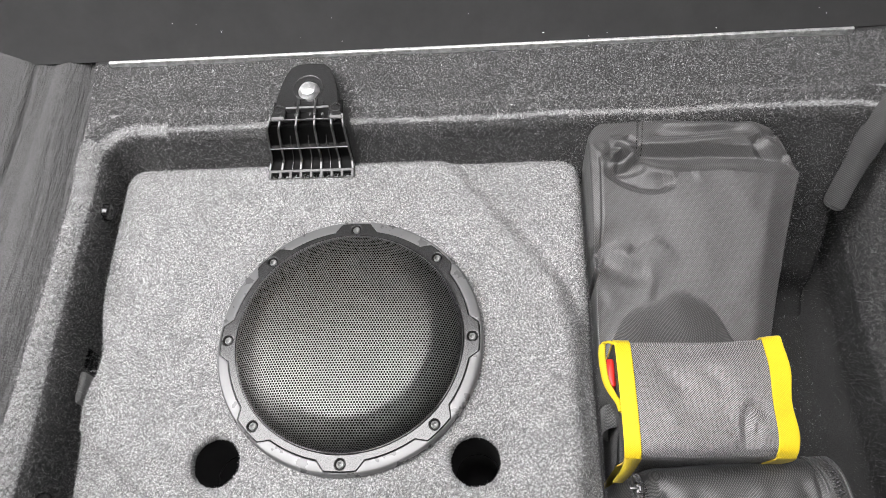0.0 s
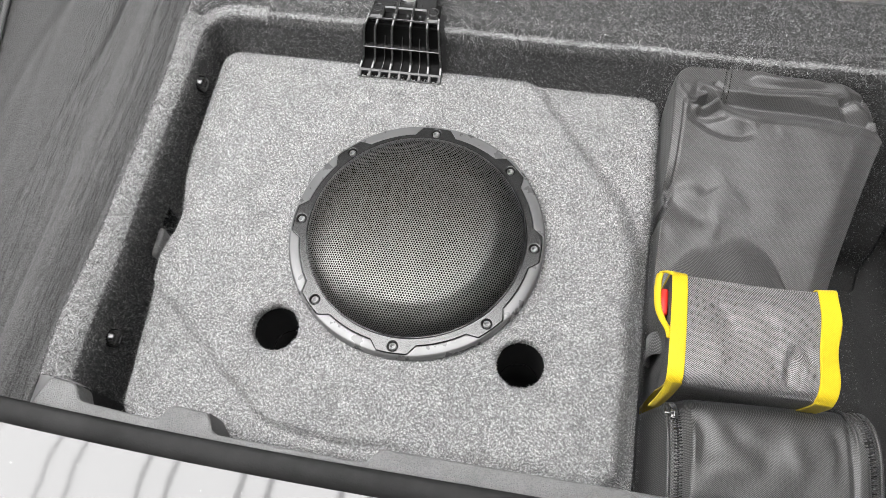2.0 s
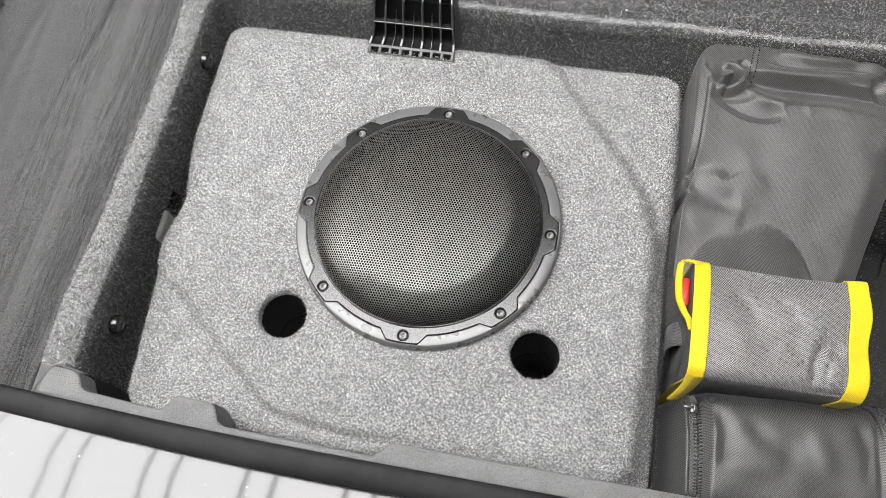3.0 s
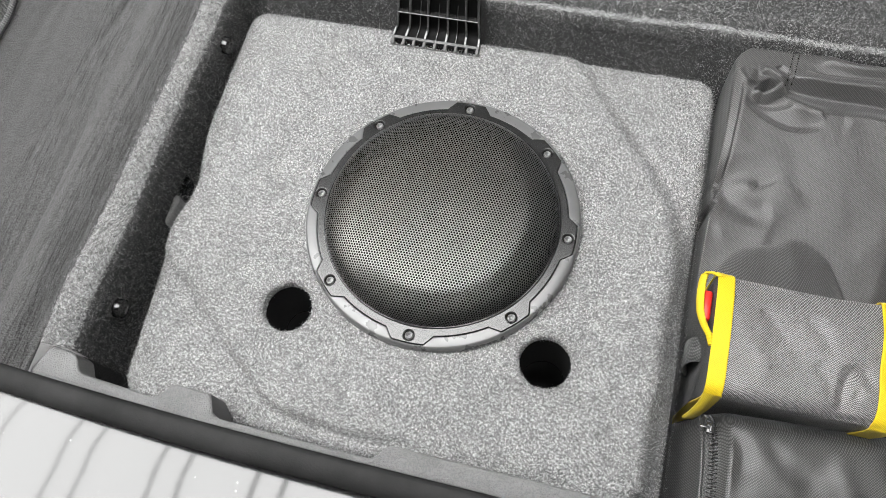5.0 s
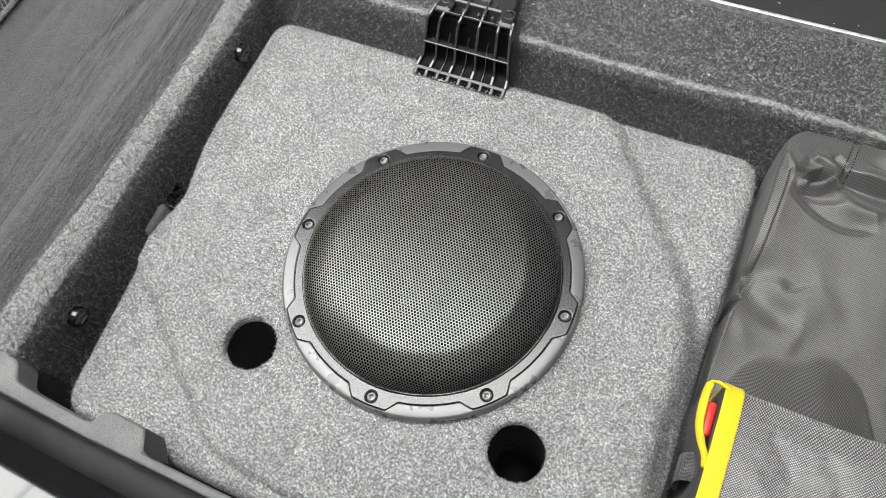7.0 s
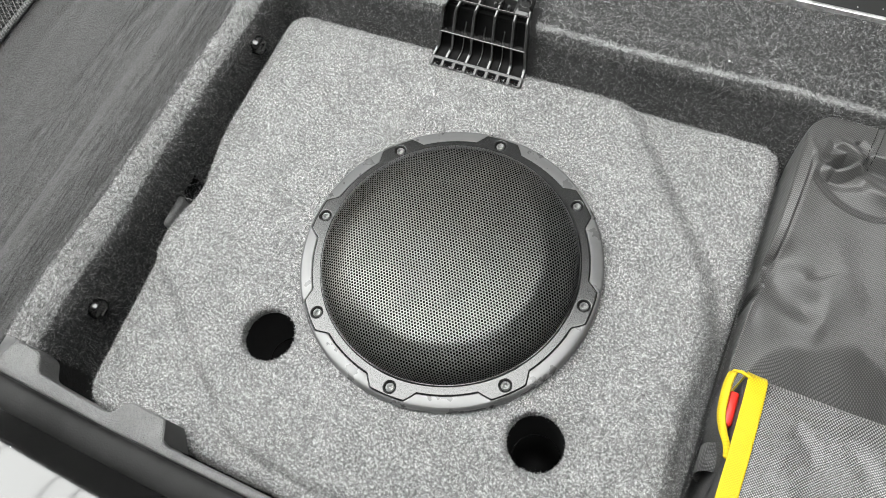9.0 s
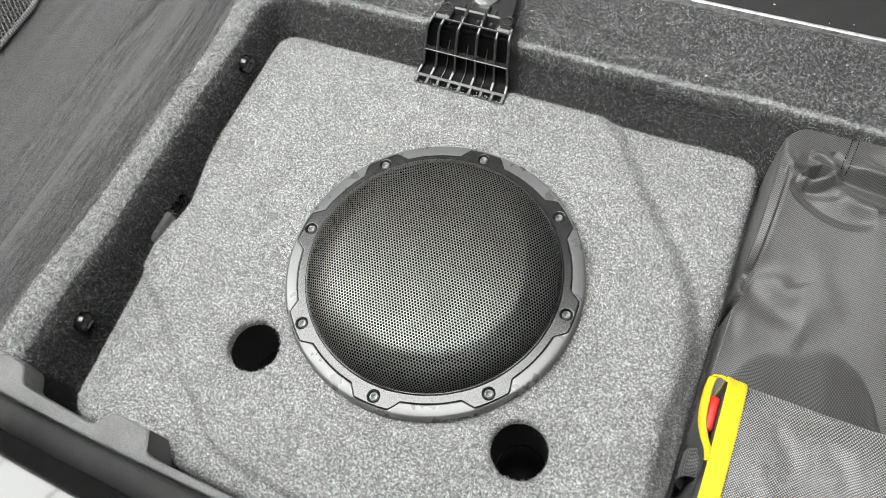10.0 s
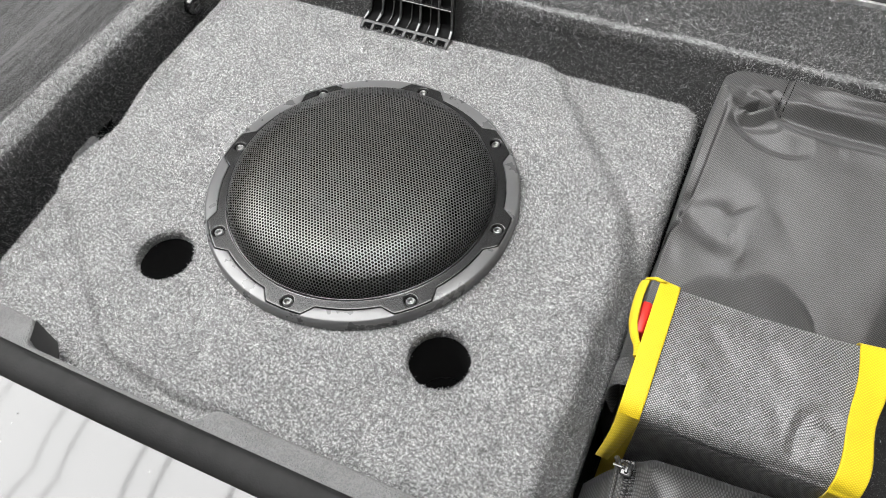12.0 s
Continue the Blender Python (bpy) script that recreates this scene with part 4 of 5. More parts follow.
def flat_bag(u, w):
    """u across from the left, w from the near end to the far one; the skirt falls to the floor at both sides."""
    left, right = 0.2585 + 0.004 * w, 0.432 + 0.080 * w
    far = np.clip(w * 0.325 - 0.05 - 0.200, 0, 0.075)
    right = right - 0.30 * far - 0.020 * smoothstep(0.030, 0.075, far) + 0.004 * np.exp(-((far - 0.006) / 0.006) ** 2)
    left = left + 0.006 * np.exp(-((w - 0.425) / 0.022) ** 2)
    c = 2 * u - 1
    flat = np.sign(c) * np.minimum(1, np.abs(c) * 1.2)
    x = left + (right - left) * (0.5 + 0.5 * flat)
    y = -0.05 + (0.322 - 0.014 * smoothstep(0.335, 0.385, x) - 0.044 * (1 - np.sqrt(1 - np.clip((0.307 - x) / 0.0445, 0, 0.999) ** 2)) - 0.020 * np.clip((x - 0.455) / 0.04, 0, 1) ** 2) * w
    fall = np.clip((np.abs(c) - 0.80) / 0.20, 0, 1)
    top = 0.180 + 0.050 * smoothstep(0.1, 0.85, w)
    z = top * (1 - fall) + WELL_FLOOR * fall - 0.010 * smoothstep(0.60, 0.83, c) * (1 - fall)
    d = np.zeros_like(x)
    # gusset that drops away to the left of the seam
    seam = np.interp(y, [-0.05, 0.05, 0.100, 0.125, 0.195, 0.215, 0.27], [0.250, 0.257, 0.2715, 0.2735, 0.2765, 0.272, 0.262])
    over = np.sqrt(np.maximum(seam - x, 0) ** 2 + 0.0015 ** 2) - 0.0015
    d = d - 0.62 * over * (x < seam)
    d = d - 0.0024 * np.exp(-((x - seam - 0.0004) / 0.0012) ** 2) * smoothstep(0.02, 0.05, y) * smoothstep(0.215, 0.20, y)
    for line, amp, before, after in (
            # pinch half way along the seam
            (((0.254, 0.103), (0.264, 0.1015), (0.272, 0.1000)), -0.0080, 0.009, 0.007),
            (((0.268, 0.103), (0.284, 0.1115), (0.303, 0.1095), (0.314, 0.097)), -0.0036, 0.011, 0.020),
            (((0.266, 0.094), (0.285, 0.083), (0.303, 0.0755), (0.324, 0.0775)), -0.0034, 0.016, 0.013),
            (((0.304, 0.070), (0.326, 0.084), (0.345, 0.106)), 0.0012, 0.020, 0.022),
            (((0.270, 0.098), (0.260, 0.074), (0.254, 0.040)), -0.0022, 0.0025, 0.0025),
            # the curved fold that leaves the corner, and the lobe beside it
            (((0.2790, 0.196), (0.296, 0.181), (0.317, 0.1710), (0.339, 0.1685), (0.358, 0.176)), -0.0062, 0.0095, 0.020),
            (((0.290, 0.190), (0.306, 0.188), (0.328, 0.191)), -0.0040, 0.007, 0.008),
            # slack below the roll: the panel drops into it
            (((0.308, 0.214), (0.330, 0.209), (0.352, 0.206), (0.395, 0.206), (0.440, 0.203), (0.482, 0.197)), -0.0125, 0.023, 0.008),
            (((0.318, 0.203), (0.338, 0.188), (0.362, 0.181)), 0.0030, 0.010, 0.012),
            (((0.375, 0.176), (0.398, 0.184), (0.430, 0.182)), 0.0022, 0.012, 0.012),
            # tucked triangle on the far right
            (((0.446, 0.226), (0.452, 0.212), (0.468, 0.200), (0.488, 0.196)), -0.0095, 0.006, 0.013),
            (((0.455, 0.228), (0.468, 0.2305), (0.478, 0.230)), -0.0050, 0.0035, 0.005),
            (((0.448, 0.222), (0.462, 0.2245), (0.476, 0.224)), -0.0040, 0.0030, 0.004),
            (((0.484, 0.236), (0.487, 0.218), (0.486, 0.204)), -0.0045, 0.007, 0.005),
            # rim line of the roll and folds of the far side
            (((0.322, 0.219), (0.360, 0.217), (0.400, 0.2195), (0.446, 0.2225)), 0.0050, 0.0060, 0.012),
            (((0.330, 0.233), (0.372, 0.2285), (0.410, 0.2310), (0.452, 0.234)), -0.0035, 0.0040, 0.008),
            (((0.345, 0.246), (0.390, 0.240), (0.430, 0.243)), 0.0040, 0.006, 0.010),
            # folds round the corner pocket
            (((0.284, 0.1965), (0.298, 0.1940), (0.309, 0.2005), (0.319, 0.2115)), 0.0060, 0.006, 0.0045),
            (((0.288, 0.2215), (0.300, 0.2215), (0.310, 0.2165), (0.324, 0.2120)), 0.0060, 0.0045, 0.011),
            (((0.306, 0.230), (0.312, 0.2235), (0.322, 0.2195)), -0.0040, 0.004, 0.008),
            (((0.278, 0.200), (0.272, 0.212), (0.267, 0.222)), 0.0030, 0.005, 0.006),
            (((0.280, 0.197), (0.280, 0.211), (0.284, 0.226)), 0.0026, 0.007, 0.007),
            (((0.279, 0.203), (0.290, 0.206), (0.301, 0.210)), -0.0028, 0.003, 0.003),
            # slack of the near end and of the right side
            (((0.402, 0.040), (0.430, 0.075), (0.455, 0.130)), 0.0010, 0.020, 0.022),
            (((0.440, 0.160), (0.462, 0.130), (0.468, 0.095)), -0.0013, 0.014, 0.018),
            (((0.268, 0.046), (0.298, 0.056), (0.330, 0.052)), 0.0020, 0.016, 0.016)):
        d = d + crease(x, y, line, amp, before, after, round_off=0.0022 if y_near(line) else 0.0012)
    d = d - 0.009 * gauss(x, y, 0.270, 0.100, 0.016, 0.020)
    # dark pocket in the gathered corner
    pit, _ = poly_dist([(0.2870, 0.1985), (0.2960, 0.1965), (0.3060, 0.2020), (0.3125, 0.2110), (0.3020, 0.2150), (0.2930, 0.2090)], x, y)
    d = d - 0.0170 * smoothstep(0.0005, -0.0045, pit)
    # doubled hem beyond the row of stitches
    hem = 0.3215 + 0.12 * (y - 0.22)
    d = d + 0.0016 * smoothstep(-0.0008, 0.0008, x - hem) * smoothstep(0.208, 0.214, y) - 0.0012 * np.exp(-((x - hem) / 0.0012) ** 2) * smoothstep(0.208, 0.214, y)
    # fabric climbing the back of the pouch below an arched fold
    arch = 0.056 - np.where(x < 0.345, 9.5, 15.0) * (x - 0.345) ** 2 + 0.0045 * np.sin(x * 70 + 0.8) + 0.002 * np.sin(x * 150)
    d = d + 0.62 * (np.sqrt(np.maximum(arch - y, 0) ** 2 + 0.009 ** 2) - 0.009) * smoothstep(0.27, 0.29, x)
    d = d + 0.0014 * np.array([noise.noise((a * 22, b * 16, 3.1)) + 0.3 * noise.noise((a * 50 + b * 20, b * 30, 1.7)) for a, b in zip(x, y)])
    z = z + d * (1 - fall)
    z = z - 0.05 * smoothstep(0.945, 1.0, w) ** 2 * (1 - fall)
    return x, y, z


bag = thing("drawstring_bag", (0.37, 0.10, WELL_FLOOR), "dark grey smooth nylon bag with a rolled end", "bag")
v, f = sheet(270, 300, flat_bag)
body_v = v
raw_mesh("body", v, f, M_BAG, bag)
far = flat_bag(np.linspace(0, 1, 60), np.ones(60))
n = 60
v = np.concatenate([np.stack(far, 1), np.stack([far[0], far[1] + 0.002, np.full(n, WELL_FLOOR)], 1)])
raw_mesh("end_panel", v, [(i, i + 1, n + i + 1, n + i) for i in range(n - 1)], M_BAG, bag)


def tube(path, radius, seg=14, squash=1.0, lump=0.0, seed=0):
    """A soft tube along a path, lumpy if asked."""
    p = np.array(path, float)
    d = np.gradient(p, axis=0)
    d /= np.linalg.norm(d, axis=1)[:, None]
    ref = np.array((0, 0, 1.0))
    s = np.cross(d, ref)
    s /= np.linalg.norm(s, axis=1)[:, None]
    t = np.cross(s, d)
    a = np.linspace(0, 2 * np.pi, seg, endpoint=False)
    r = np.broadcast_to(np.asarray(radius, float), (len(p),))[:, None]
    k = np.arange(len(p))[:, None]
    r = r * (1 + lump * np.sin(a * 3 + k * 0.55 + seed) * np.sin(k * 0.8 + seed * 2 + a))
    v = p[:, None] + s[:, None] * (np.cos(a) * r)[..., None] + t[:, None] * (np.sin(a) * r * squash)[..., None]
    return v.reshape(-1, 3), np.array([(i * seg + j, i * seg + (j + 1) % seg, (i + 1) * seg + (j + 1) % seg, (i + 1) * seg + j) for i in range(len(p) - 1) for j in range(seg)])


w_s = np.linspace(0.12, 0.86, 60)
p = np.stack(flat_bag(np.full(60, 0.905), w_s), 1) + np.array((0.0004, 0, 0.0006))
v, f = tube(p, 0.0009, 8)
raw_mesh("seam", v, f, M_BAG, bag, "raised seam along the side")


def bag_height(x, y):
    """Lid height of the bag at a place, read off its own skin."""
    at = np.argmin((body_v[:, 0] - x) ** 2 + (body_v[:, 1] - y) ** 2 - 1e-3 * (body_v[:, 2] > 0.19))
    return body_v[at, 2]


tv, tf = [], []
for row in (-0.0026, 0.0030):
    for i in range(15):
        y = 0.2100 + 0.0035 * i
        x = 0.3215 + 0.12 * (y - 0.22) + row
        z0, z1 = bag_height(x, y) + 0.0003, bag_height(x, y + 0.0022) + 0.0003
        o = len(tv)
        tv += [(x - 0.0004, y, z0), (x + 0.0004, y, z0), (x + 0.0004, y + 0.0022, z1), (x - 0.0004, y + 0.0022, z1), (x, y + 0.0011, (z0 + z1) / 2 + 0.0005)]
        tf += [(o, o + 1, o + 4), (o + 1, o + 2, o + 4), (o + 2, o + 3, o + 4), (o + 3, o, o + 4)]
tagged(raw_mesh("stitching", tv, tf, M_CONE, bag, "double row of dark stitches", False), kind="stuff")


# grey tool pouch with yellow edging
PY = np.array([(-0.022, WELL_FLOOR), (-0.020, 0.10), (-0.019, 0.20), (-0.0185, 0.230), (-0.0205, 0.2395), (-0.0260, 0.2440), (-0.045, 0.2470), (-0.080, 0.2475), (-0.108, 0.2460),
               (-0.1215, 0.2435), (-0.1285, 0.2385), (-0.1310, 0.2290), (-0.1290, 0.208), (-0.1260, 0.185), (-0.1245, 0.15), (-0.1245, WELL_FLOOR)])


def pouch_skin(x0, x1, nx, grow=0.0):
    """The pouch's skin between two x, grown outwards a little for the edging that lies on it."""
    p = curve(np.column_stack([np.zeros(len(PY)), PY]), 110)[:, 1:]
    d = np.gradient(p, axis=0)
    nrm = np.column_stack([d[:, 1], -d[:, 0]])
    nrm /= np.linalg.norm(nrm, axis=1)[:, None]
    nrm *= np.where((nrm[:, 1] < -0.2)[:, None], -1, 1)
    mid = np.array((-0.07, 0.13))
    nrm *= np.where(np.sum(nrm * (p - mid), 1) < 0, -1, 1)[:, None]
    xs = np.linspace(x0, x1, nx)
    x, k = np.repeat(xs, len(p)), np.tile(np.arange(len(p)), nx)
    y, z = p[k, 0], p[k, 1]
    ux = (x - 0.258) / 0.175
    upper = z > 0.236
    g = grow + (0.0016 * np.sin(ux * 5 + k * 0.085) + 0.0010 * np.sin(ux * 11 - k * 0.13)) * (0.3 + 0.7 * upper)
    g = g - 0.0030 * gauss(x, y, 0.345, -0.030, 0.04, 0.012)
    for line, amp, before, after in ((((0.3840, -0.128), (0.3815, -0.108), (0.3855, -0.093), (0.3960, -0.088), (0.4080, -0.099)), -0.0042, 0.007, 0.006),
                                     (((0.3930, -0.125), (0.3915, -0.112), (0.3960, -0.102)), -0.0020, 0.004, 0.006),
                                     (((0.3080, -0.046), (0.3200, -0.058), (0.3340, -0.078)), -0.0018, 0.008, 0.006),
                                     (((0.3450, -0.050), (0.3600, -0.060), (0.3700, -0.080)), -0.0016, 0.007, 0.009),
                                     (((0.3560, -0.088), (0.3680, -0.100), (0.3730, -0.116)), -0.0014, 0.006, 0.008),
                                     (((0.3000, -0.080), (0.3140, -0.092), (0.3200, -0.110)), 0.0013, 0.009, 0.009),
                                     (((0.2900, -0.118), (0.3400, -0.122), (0.3800, -0.120)), 0.0014, 0.010, 0.006)):
        g = g + crease(x, y, line, amp, before, after) * upper
    y2, z2 = y + nrm[k, 0] * g, z + nrm[k, 1] * g
    z2 = np.maximum(z2, WELL_FLOOR)
    near = np.clip((-y - 0.02) / 0.11, 0, 1)
    wave = 0.0016 * np.sin(y * 105 + 1.0) * smoothstep(0.8, 0.95, ux)
    return np.stack([x - 0.006 * near * ux ** 2 + wave, y2, z2], 1), grid_faces(nx, len(p))


def solid(name, v, f, thick, mat, parent, label=""):
    ob = raw_mesh(name, v, f, mat, parent, label)
    m = ob.modifiers.new("thickness", "SOLIDIFY")
    m.thickness, m.offset = thick, 0
    return ob


pouch = thing("tool_pouch", (0.345, -0.07, WELL_FLOOR), "grey coarse nylon tool pouch with yellow edging", "pouch")
v, f = pouch_skin(0.270, 0.4270, 110)
raw_mesh("body", v, f, M_POUCH, pouch)
v, f = pouch_skin(0.2690, 0.2842, 14, 0.0014)
solid("edging", v, f, 0.0014, M_YELLOW, pouch, "yellow webbing edging")
v, f = pouch_skin(0.4095, 0.4282, 18, 0.0014)
solid("edging", v, f, 0.0014, M_YELLOW, pouch, "yellow webbing edging")
for x in (0.2700, 0.4255):
    p = curve(np.column_stack([np.zeros(len(PY)), PY]), 110)[:, 1:]
    bm = bmesh.new()
    bm.faces.new([bm.verts.new((x - 0.006 * np.clip((-y - 0.02) / 0.11, 0, 1) * (x > 0.4), y, z - 0.001)) for y, z in p])
    part("end_panel", bm, M_DARKCLOTH, pouch, "dark end panel", False)
lip = curve([(0.2710, -0.0245, 0.2465), (0.2650, -0.0215, 0.2435), (0.2592, -0.0210, 0.2370), (0.2578, -0.035, 0.2335), (0.2595, -0.055, 0.2315), (0.2640, -0.069, 0.2335), (0.2685, -0.080, 0.2390), (0.2700, -0.090, 0.2440)], 60)
v, f = ribbon(lip, np.interp(np.linspace(0, 1, 60), [0, 0.5, 1], [0.0065, 0.0068, 0.0062]), 0.0024, np.tile((0.8, 0.0, 0.6), (60, 1)))
wedge = curve([(0.2760, -0.1315, 0.2380), (0.2745, -0.1350, 0.2260), (0.2725, -0.1385, 0.2120), (0.2700, -0.1410, 0.1960), (0.2675, -0.1425, 0.1800)], 30)
wv, wf = ribbon(wedge + np.array((0.0012, 0, 0)), np.linspace(0.0148, 0.0095, 30), 0.0016, np.tile((1.0, 0.0, -0.1), (30, 1)))
raw_mesh("edging", wv, wf, M_YELLOW, pouch, "yellow webbing edging")
raw_mesh("lip", v, f, M_YELLOW, pouch, "yellow edging of the open flap")
part("red_tool", box_bm(0.2610, 0.2695, -0.062, -0.033, 0.17, 0.2300, 0.0025), M_RED, pouch, "red plastic handle inside the pouch")
flap = curve([(0.2590, -0.022, 0.234), (0.2580, -0.040, 0.230), (0.2590, -0.060, 0.228), (0.2650, -0.074, 0.228), (0.2690, -0.090, 0.228), (0.2680, -0.128, 0.190)], 24)
v = np.concatenate([flap, flap * np.array((1, 1, 0)) + np.array((-0.001, 0, 0.06))])
raw_mesh("flap", v, [(i, i + 1, 25 + i, 24 + i) for i in range(23)], M_DARKCLOTH, pouch, "dark side flap")
loop = curve([(0.2660, -0.086, 0.160), (0.2600, -0.086, 0.176), (0.2580, -0.086, 0.194), (0.2615, -0.085, 0.2060), (0.2690, -0.084, 0.2090)], 24)
v, f = ribbon(loop, np.full(24, 0.024), 0.0016, np.tile((0, 1.0, 0), (24, 1)))
raw_mesh("loop", v, f, M_WEB, pouch, "dark webbing loop")

# black zipped bag nearest the sill
LY = np.array([(-0.134, WELL_FLOOR), (-0.127, 0.10), (-0.126, 0.150), (-0.129, 0.176), (-0.137, 0.193), (-0.153, 0.2025), (-0.180, 0.206), (-0.215, 0.204), (-0.236, 0.194), (-0.245, 0.16), (-0.246, WELL_FLOOR)])
LP = curve(np.column_stack([np.zeros(len(LY)), LY]), 60)[:, 1:]


def low_skin(u, w):
    k = np.clip((w * 59).round().astype(int), 0, 59)
    y, z = LP[k, 0], LP[k, 1]
    x = 0.262 + 0.222 * u
    pinch = 1 - 0.32 * np.clip((u - 0.90) / 0.10, 0, 1) ** 2 - 0.36 * np.clip((0.20 - u) / 0.20, 0, 1) ** 1.6
    z2 = WELL_FLOOR + (z - WELL_FLOOR) * pinch + 0.0010 * np.sin(u * 21 + w * 5) * np.sin(w * 17 + u * 3)
    y2 = -0.195 + (y + 0.195) * (0.70 + 0.30 * pinch) + 0.014 * (u - 0.2)
    for line, amp, before, after in (
            (((0.30, -0.145), (0.315, -0.170), (0.312, -0.205)), -0.0032, 0.008, 0.012),
            (((0.335, -0.150), (0.350, -0.175), (0.385, -0.190)), -0.0022, 0.010, 0.014),
            (((0.400, -0.148), (0.395, -0.172), (0.410, -0.200)), 0.0020, 0.010, 0.012),
            (((0.430, -0.150), (0.442, -0.178), (0.436, -0.205)), -0.0024, 0.008, 0.010),
            (((0.290, -0.190), (0.330, -0.200), (0.370, -0.197)), 0.0018, 0.010, 0.012)):
        z2 = z2 + crease(x, y, line, amp, before, after) * (z > 0.17)
    z2 = z2 - 0.004 * gauss(u, w, 0.16, 0.5, 0.02, 0.5) - 0.003 * gauss(u, w, 0.85, 0.5, 0.015, 0.5)
    return x, y2, np.maximum(z2, WELL_FLOOR)


low = thing("zipped_bag", (0.37, -0.195, WELL_FLOOR), "black coarse nylon bag with two zips", "bag")
v, f = sheet(180, 60, low_skin)
raw_mesh("body", v, f, M_LOWBAG, low)
for u in (0.0, 1.0):
    x, y, z = low_skin(np.full(60, u), np.linspace(0, 1, 60))
    bm = bmesh.new()
    bm.faces.new([bm.verts.new(c) for c in zip(x, y, z)])
    part("end_panel", bm, M_LOWBAG, low, "", False)
for u0, u1 in ((0.120, 0.150), (0.872, 0.965)):
    w = np.linspace(0.30, 0.80, 90)
    uu = u0 + (u1 - u0) * ((w - 0.3) / 0.5)
    p = np.stack(low_skin(uu, w), 1) + np.array((0, 0, 0.0012))
    p = curve(p[::6], 90)
    for off in (-0.0095, 0.0095):
        c = p[3:-3] + np.array((off, 0, -0.0006))
        v, f = tube(c, 0.0018, 8)
        raw_mesh("piping", v, f, M_LOWBAG, low, "nylon piping beside the zip")
    v, f = ribbon(p, np.full(90, 0.015), 0.0012, np.tile((1.0, 0.1, 0), (90, 1)))
    zipper = raw_mesh("zip_tape", v, f, M_WEB, low, "black zip tape")
    d = np.gradient(p, axis=0)
    n_t = 92
    q = np.linspace(0, 89, n_t)
    tv, tf = [], []
    for i, k in enumerate(q):
        k = int(k)
        dd = d[k] / np.linalg.norm(d[k])
        acr = np.cross(dd, (0, 0, 1.0))
        acr /= np.linalg.norm(acr)
        c = p[k] + acr * (0.0016 if i % 2 else -0.0016) + np.array((0, 0, 0.0010))
        dd, s, h = dd * 0.00062, acr * 0.0026, np.array((0, 0, 0.0022))
        o = len(tv)
        tv += [c - s - dd, c + s - dd, c + s + dd, c - s + dd, c - s * 0.7 - dd * 0.5 + h, c + s * 0.7 - dd * 0.5 + h, c + s * 0.7 + dd * 0.5 + h, c - s * 0.7 + dd * 0.5 + h]
        tf += [(o + 4, o + 5, o + 6, o + 7), (o, o + 1, o + 5, o + 4), (o + 1, o + 2, o + 6, o + 5), (o + 2, o + 3, o + 7, o + 6), (o + 3, o, o + 4, o + 7)]
    tagged(raw_mesh("zip_teeth", tv, tf, M_RIB, zipper, "", False), kind="stuff")
slider = part("zip_slider", box_bm(0.2835, 0.2915, -0.1560, -0.1455, 0.1925, 0.1955, 0.0011), M_RIB, low, "black metal zip slider")
part("bridge", box_bm(0.2862, 0.2888, -0.1545, -0.1470, 0.1950, 0.1972, 0.0007), M_RIB, slider)
part("zip_pull", box_bm(0.2775, 0.2865, -0.1520, -0.1495, 0.1952, 0.1963, 0.0005), M_RIB, slider, "flat black metal zip pull")

# webbing strap hanging over the far right edge
strap = thing("webbing_strap", (0.60, 0.22, 0.2), "dark grey webbing strap hanging into the boot well", "strap")
p = curve([(0.690, 0.355, 0.264), (0.645, 0.308, 0.2540), (0.612, 0.268, 0.2515), (0.593, 0.244, 0.2480), (0.580, 0.226, 0.231), (0.570, 0.209, 0.200), (0.561, 0.193, 0.168), (0.555, 0.181, 0.152), (0.552, 0.174, 0.149)], 40)
v, f = ribbon(p, np.concatenate([np.full(34, 0.0245), [0.024, 0.0235, 0.0225, 0.020, 0.016, 0.009]]), 0.003, np.tile((0.8, -0.6, 0.1), (40, 1)))
raw_mesh("band", v, f, M_STRAP, strap)
k_b = p[20:25] + np.array((-0.0006, 0, 0.0060))
v, f = ribbon(k_b, np.full(5, 0.029), 0.004, np.tile((0.8, -0.6, 0.1), (5, 1)))
raw_mesh("keeper", v, f, M_STRAP, strap, "sewn cross band on the strap")
p2 = p[18:] + np.array((0.001, 0, 0.004))
v, f = ribbon(p2, np.concatenate([np.full(17, 0.0235), [0.023, 0.022, 0.019, 0.014, 0.008]]), 0.003, np.tile((0.8, -0.6, 0.1), (22, 1)))
raw_mesh("band_end", v, f, M_STRAP, strap, "doubled-over strap end")


# ---------------------------------------------------------------- lint and dust specks
def lint(x, y, z, size, turn, k):
    bm = bmesh.new()
    bmesh.ops.create_icosphere(bm, subdivisions=1, radius=0.5, matrix=Matrix.Translation((x, y, z)) @ Matrix.Rotation(turn, 4, "Z") @ Matrix.Diagonal((size * k, size, size * 0.6, 1)))
    return tagged(part("lint", bm, M_DUST, None, "pale speck of lint on the carpet", False), category="lint", group="specks of lint")


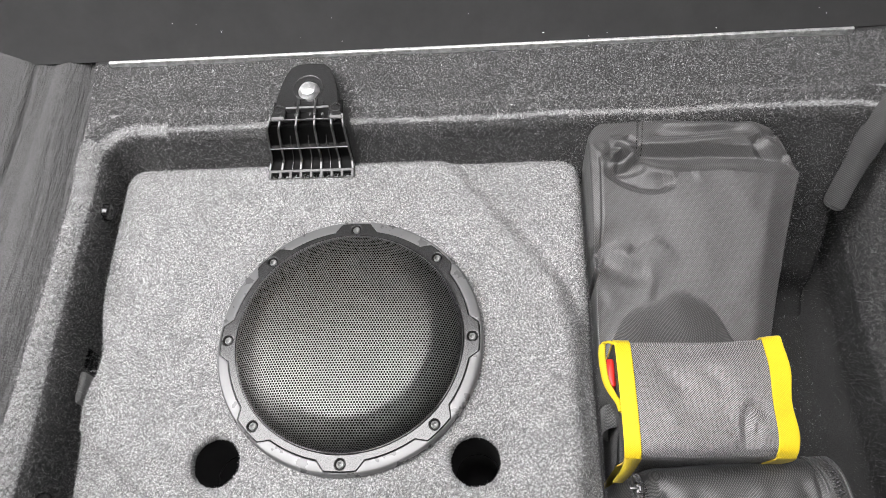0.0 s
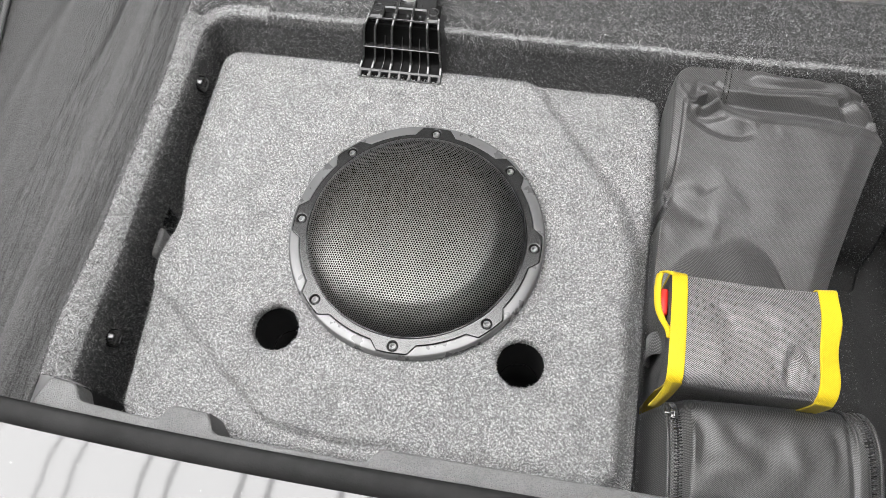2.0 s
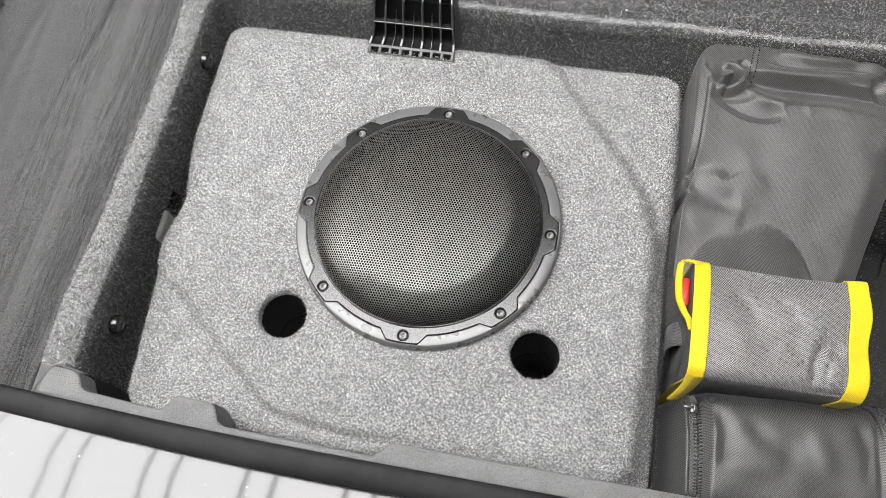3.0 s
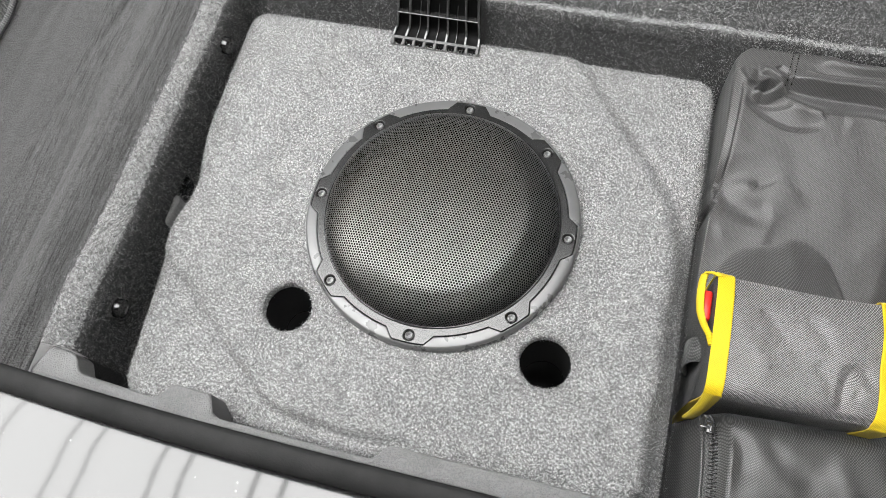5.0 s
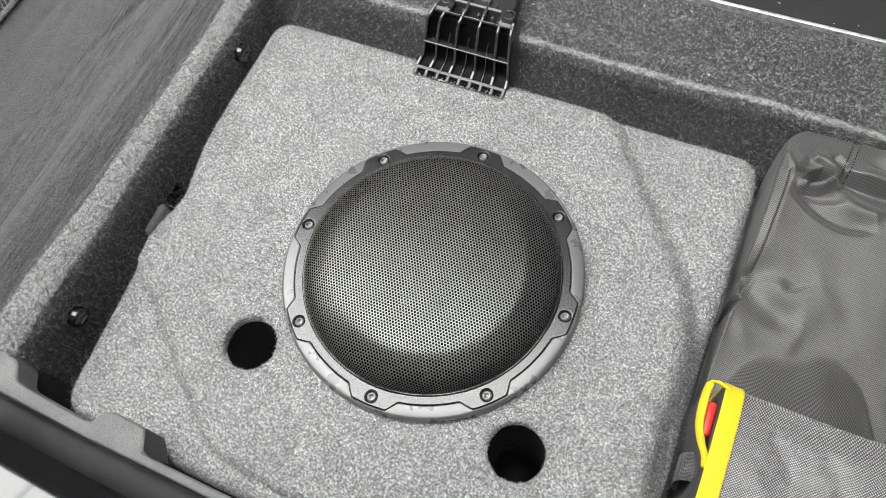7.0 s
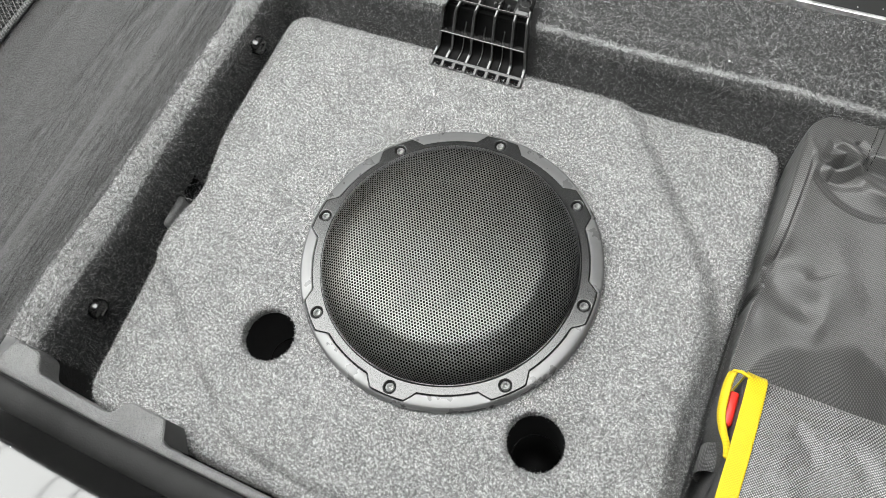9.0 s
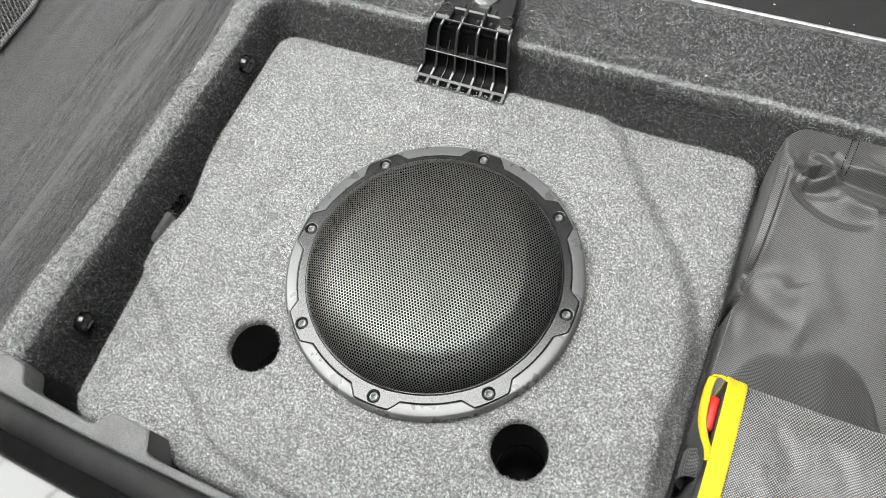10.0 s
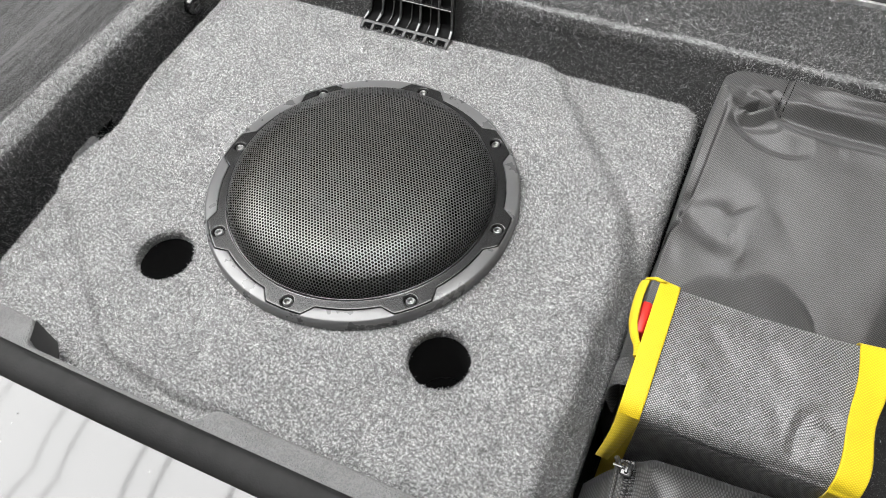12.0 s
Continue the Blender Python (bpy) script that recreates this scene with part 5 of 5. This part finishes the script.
lint(0.179, 0.271, 0.2450, 0.0022, 0.3, 1.2)
for i in range(34):
    x, y = rng.uniform(-0.30, 0.55), rng.uniform(0.290, 0.344)
    lint(x, y, float(shelf_z(np.array(x), np.array(y))) + 0.001, rng.uniform(0.0006, 0.0014), rng.uniform(0, 3), rng.choice([1, 1.3, 4]))


for i in range(15):
    q = rng.uniform(0.01, 0.3) ** 1.3
    lint(rng.uniform(-0.28, 0.55), 0.3535 + 0.16 * q, 0.2582 + 0.20 * q + 0.1 * q * q, rng.uniform(0.0006, 0.0016), rng.uniform(0, 3), rng.choice([1, 1.5, 3]))
for i in range(26):
    y = rng.uniform(-0.20, 0.22)
    lint(rng.uniform(0.45, 0.58), y, WELL_FLOOR + 0.001, rng.uniform(0.0006, 0.0013), rng.uniform(0, 3), rng.choice([1, 1.5, 3]))


for i in range(18):
    y = rng.uniform(-0.35, -0.29)
    lint(rng.uniform(-0.33, 0.10), y, float(np.interp(-y, -SILL_Y, SILL_H)) + 0.0002, rng.uniform(0.0004, 0.0009), rng.uniform(0, 3), rng.choice([1, 1.5, 2.5]))


# ---------------------------------------------------------------- room around the car
# unseen closed room, added so its grey bounces the ceiling's light
room = part("room_wall", box_bm(-4, 4, -4, 4, -0.0605, 2.3), M_ROOM, None, "plain grey unseen room added for bounced light", False)
tagged(room, category="room", kind="structure")
# unseen board added beyond the boot: dark reflections, blocks some ceiling light
cabin = part("far_dark_board", box_bm(-0.75, 0.75, 0.0, 1.1, -0.015, 0.015, 0.01), M_BLOCKER, None, "unseen dark board added behind the boot for dark reflections", False)
cabin.matrix_world = pose(0, 0.535, 0.64, 88, 0, 0)
tagged(cabin, category="cabin wall", kind="structure")
# unseen board added overhead, shades the near side and bounds the sill's reflection
lid = part("overhead_blocker", box_bm(-1.0, 0.75, -1.0, 0.0, -0.015, 0.015, 0.01), M_BLOCKER, None, "unseen dark board added overhead to block ceiling light", False)
lid.matrix_world = pose(-0.2, -0.42, 1.35, -8, 0, 0)
tagged(lid, category="boot lid", kind="structure")
x = -3.0
while x < 0.35:
    for w in (0.095, 0.235):
        lamp = part("ceiling_panel", box_bm(x, x + w - 0.024, -0.75, 0.60, 2.035, 2.055), M_LIGHT, None, "white luminous ceiling panel", False)
        tagged(lamp, category="ceiling light", group="luminous ceiling panels")
        x += w
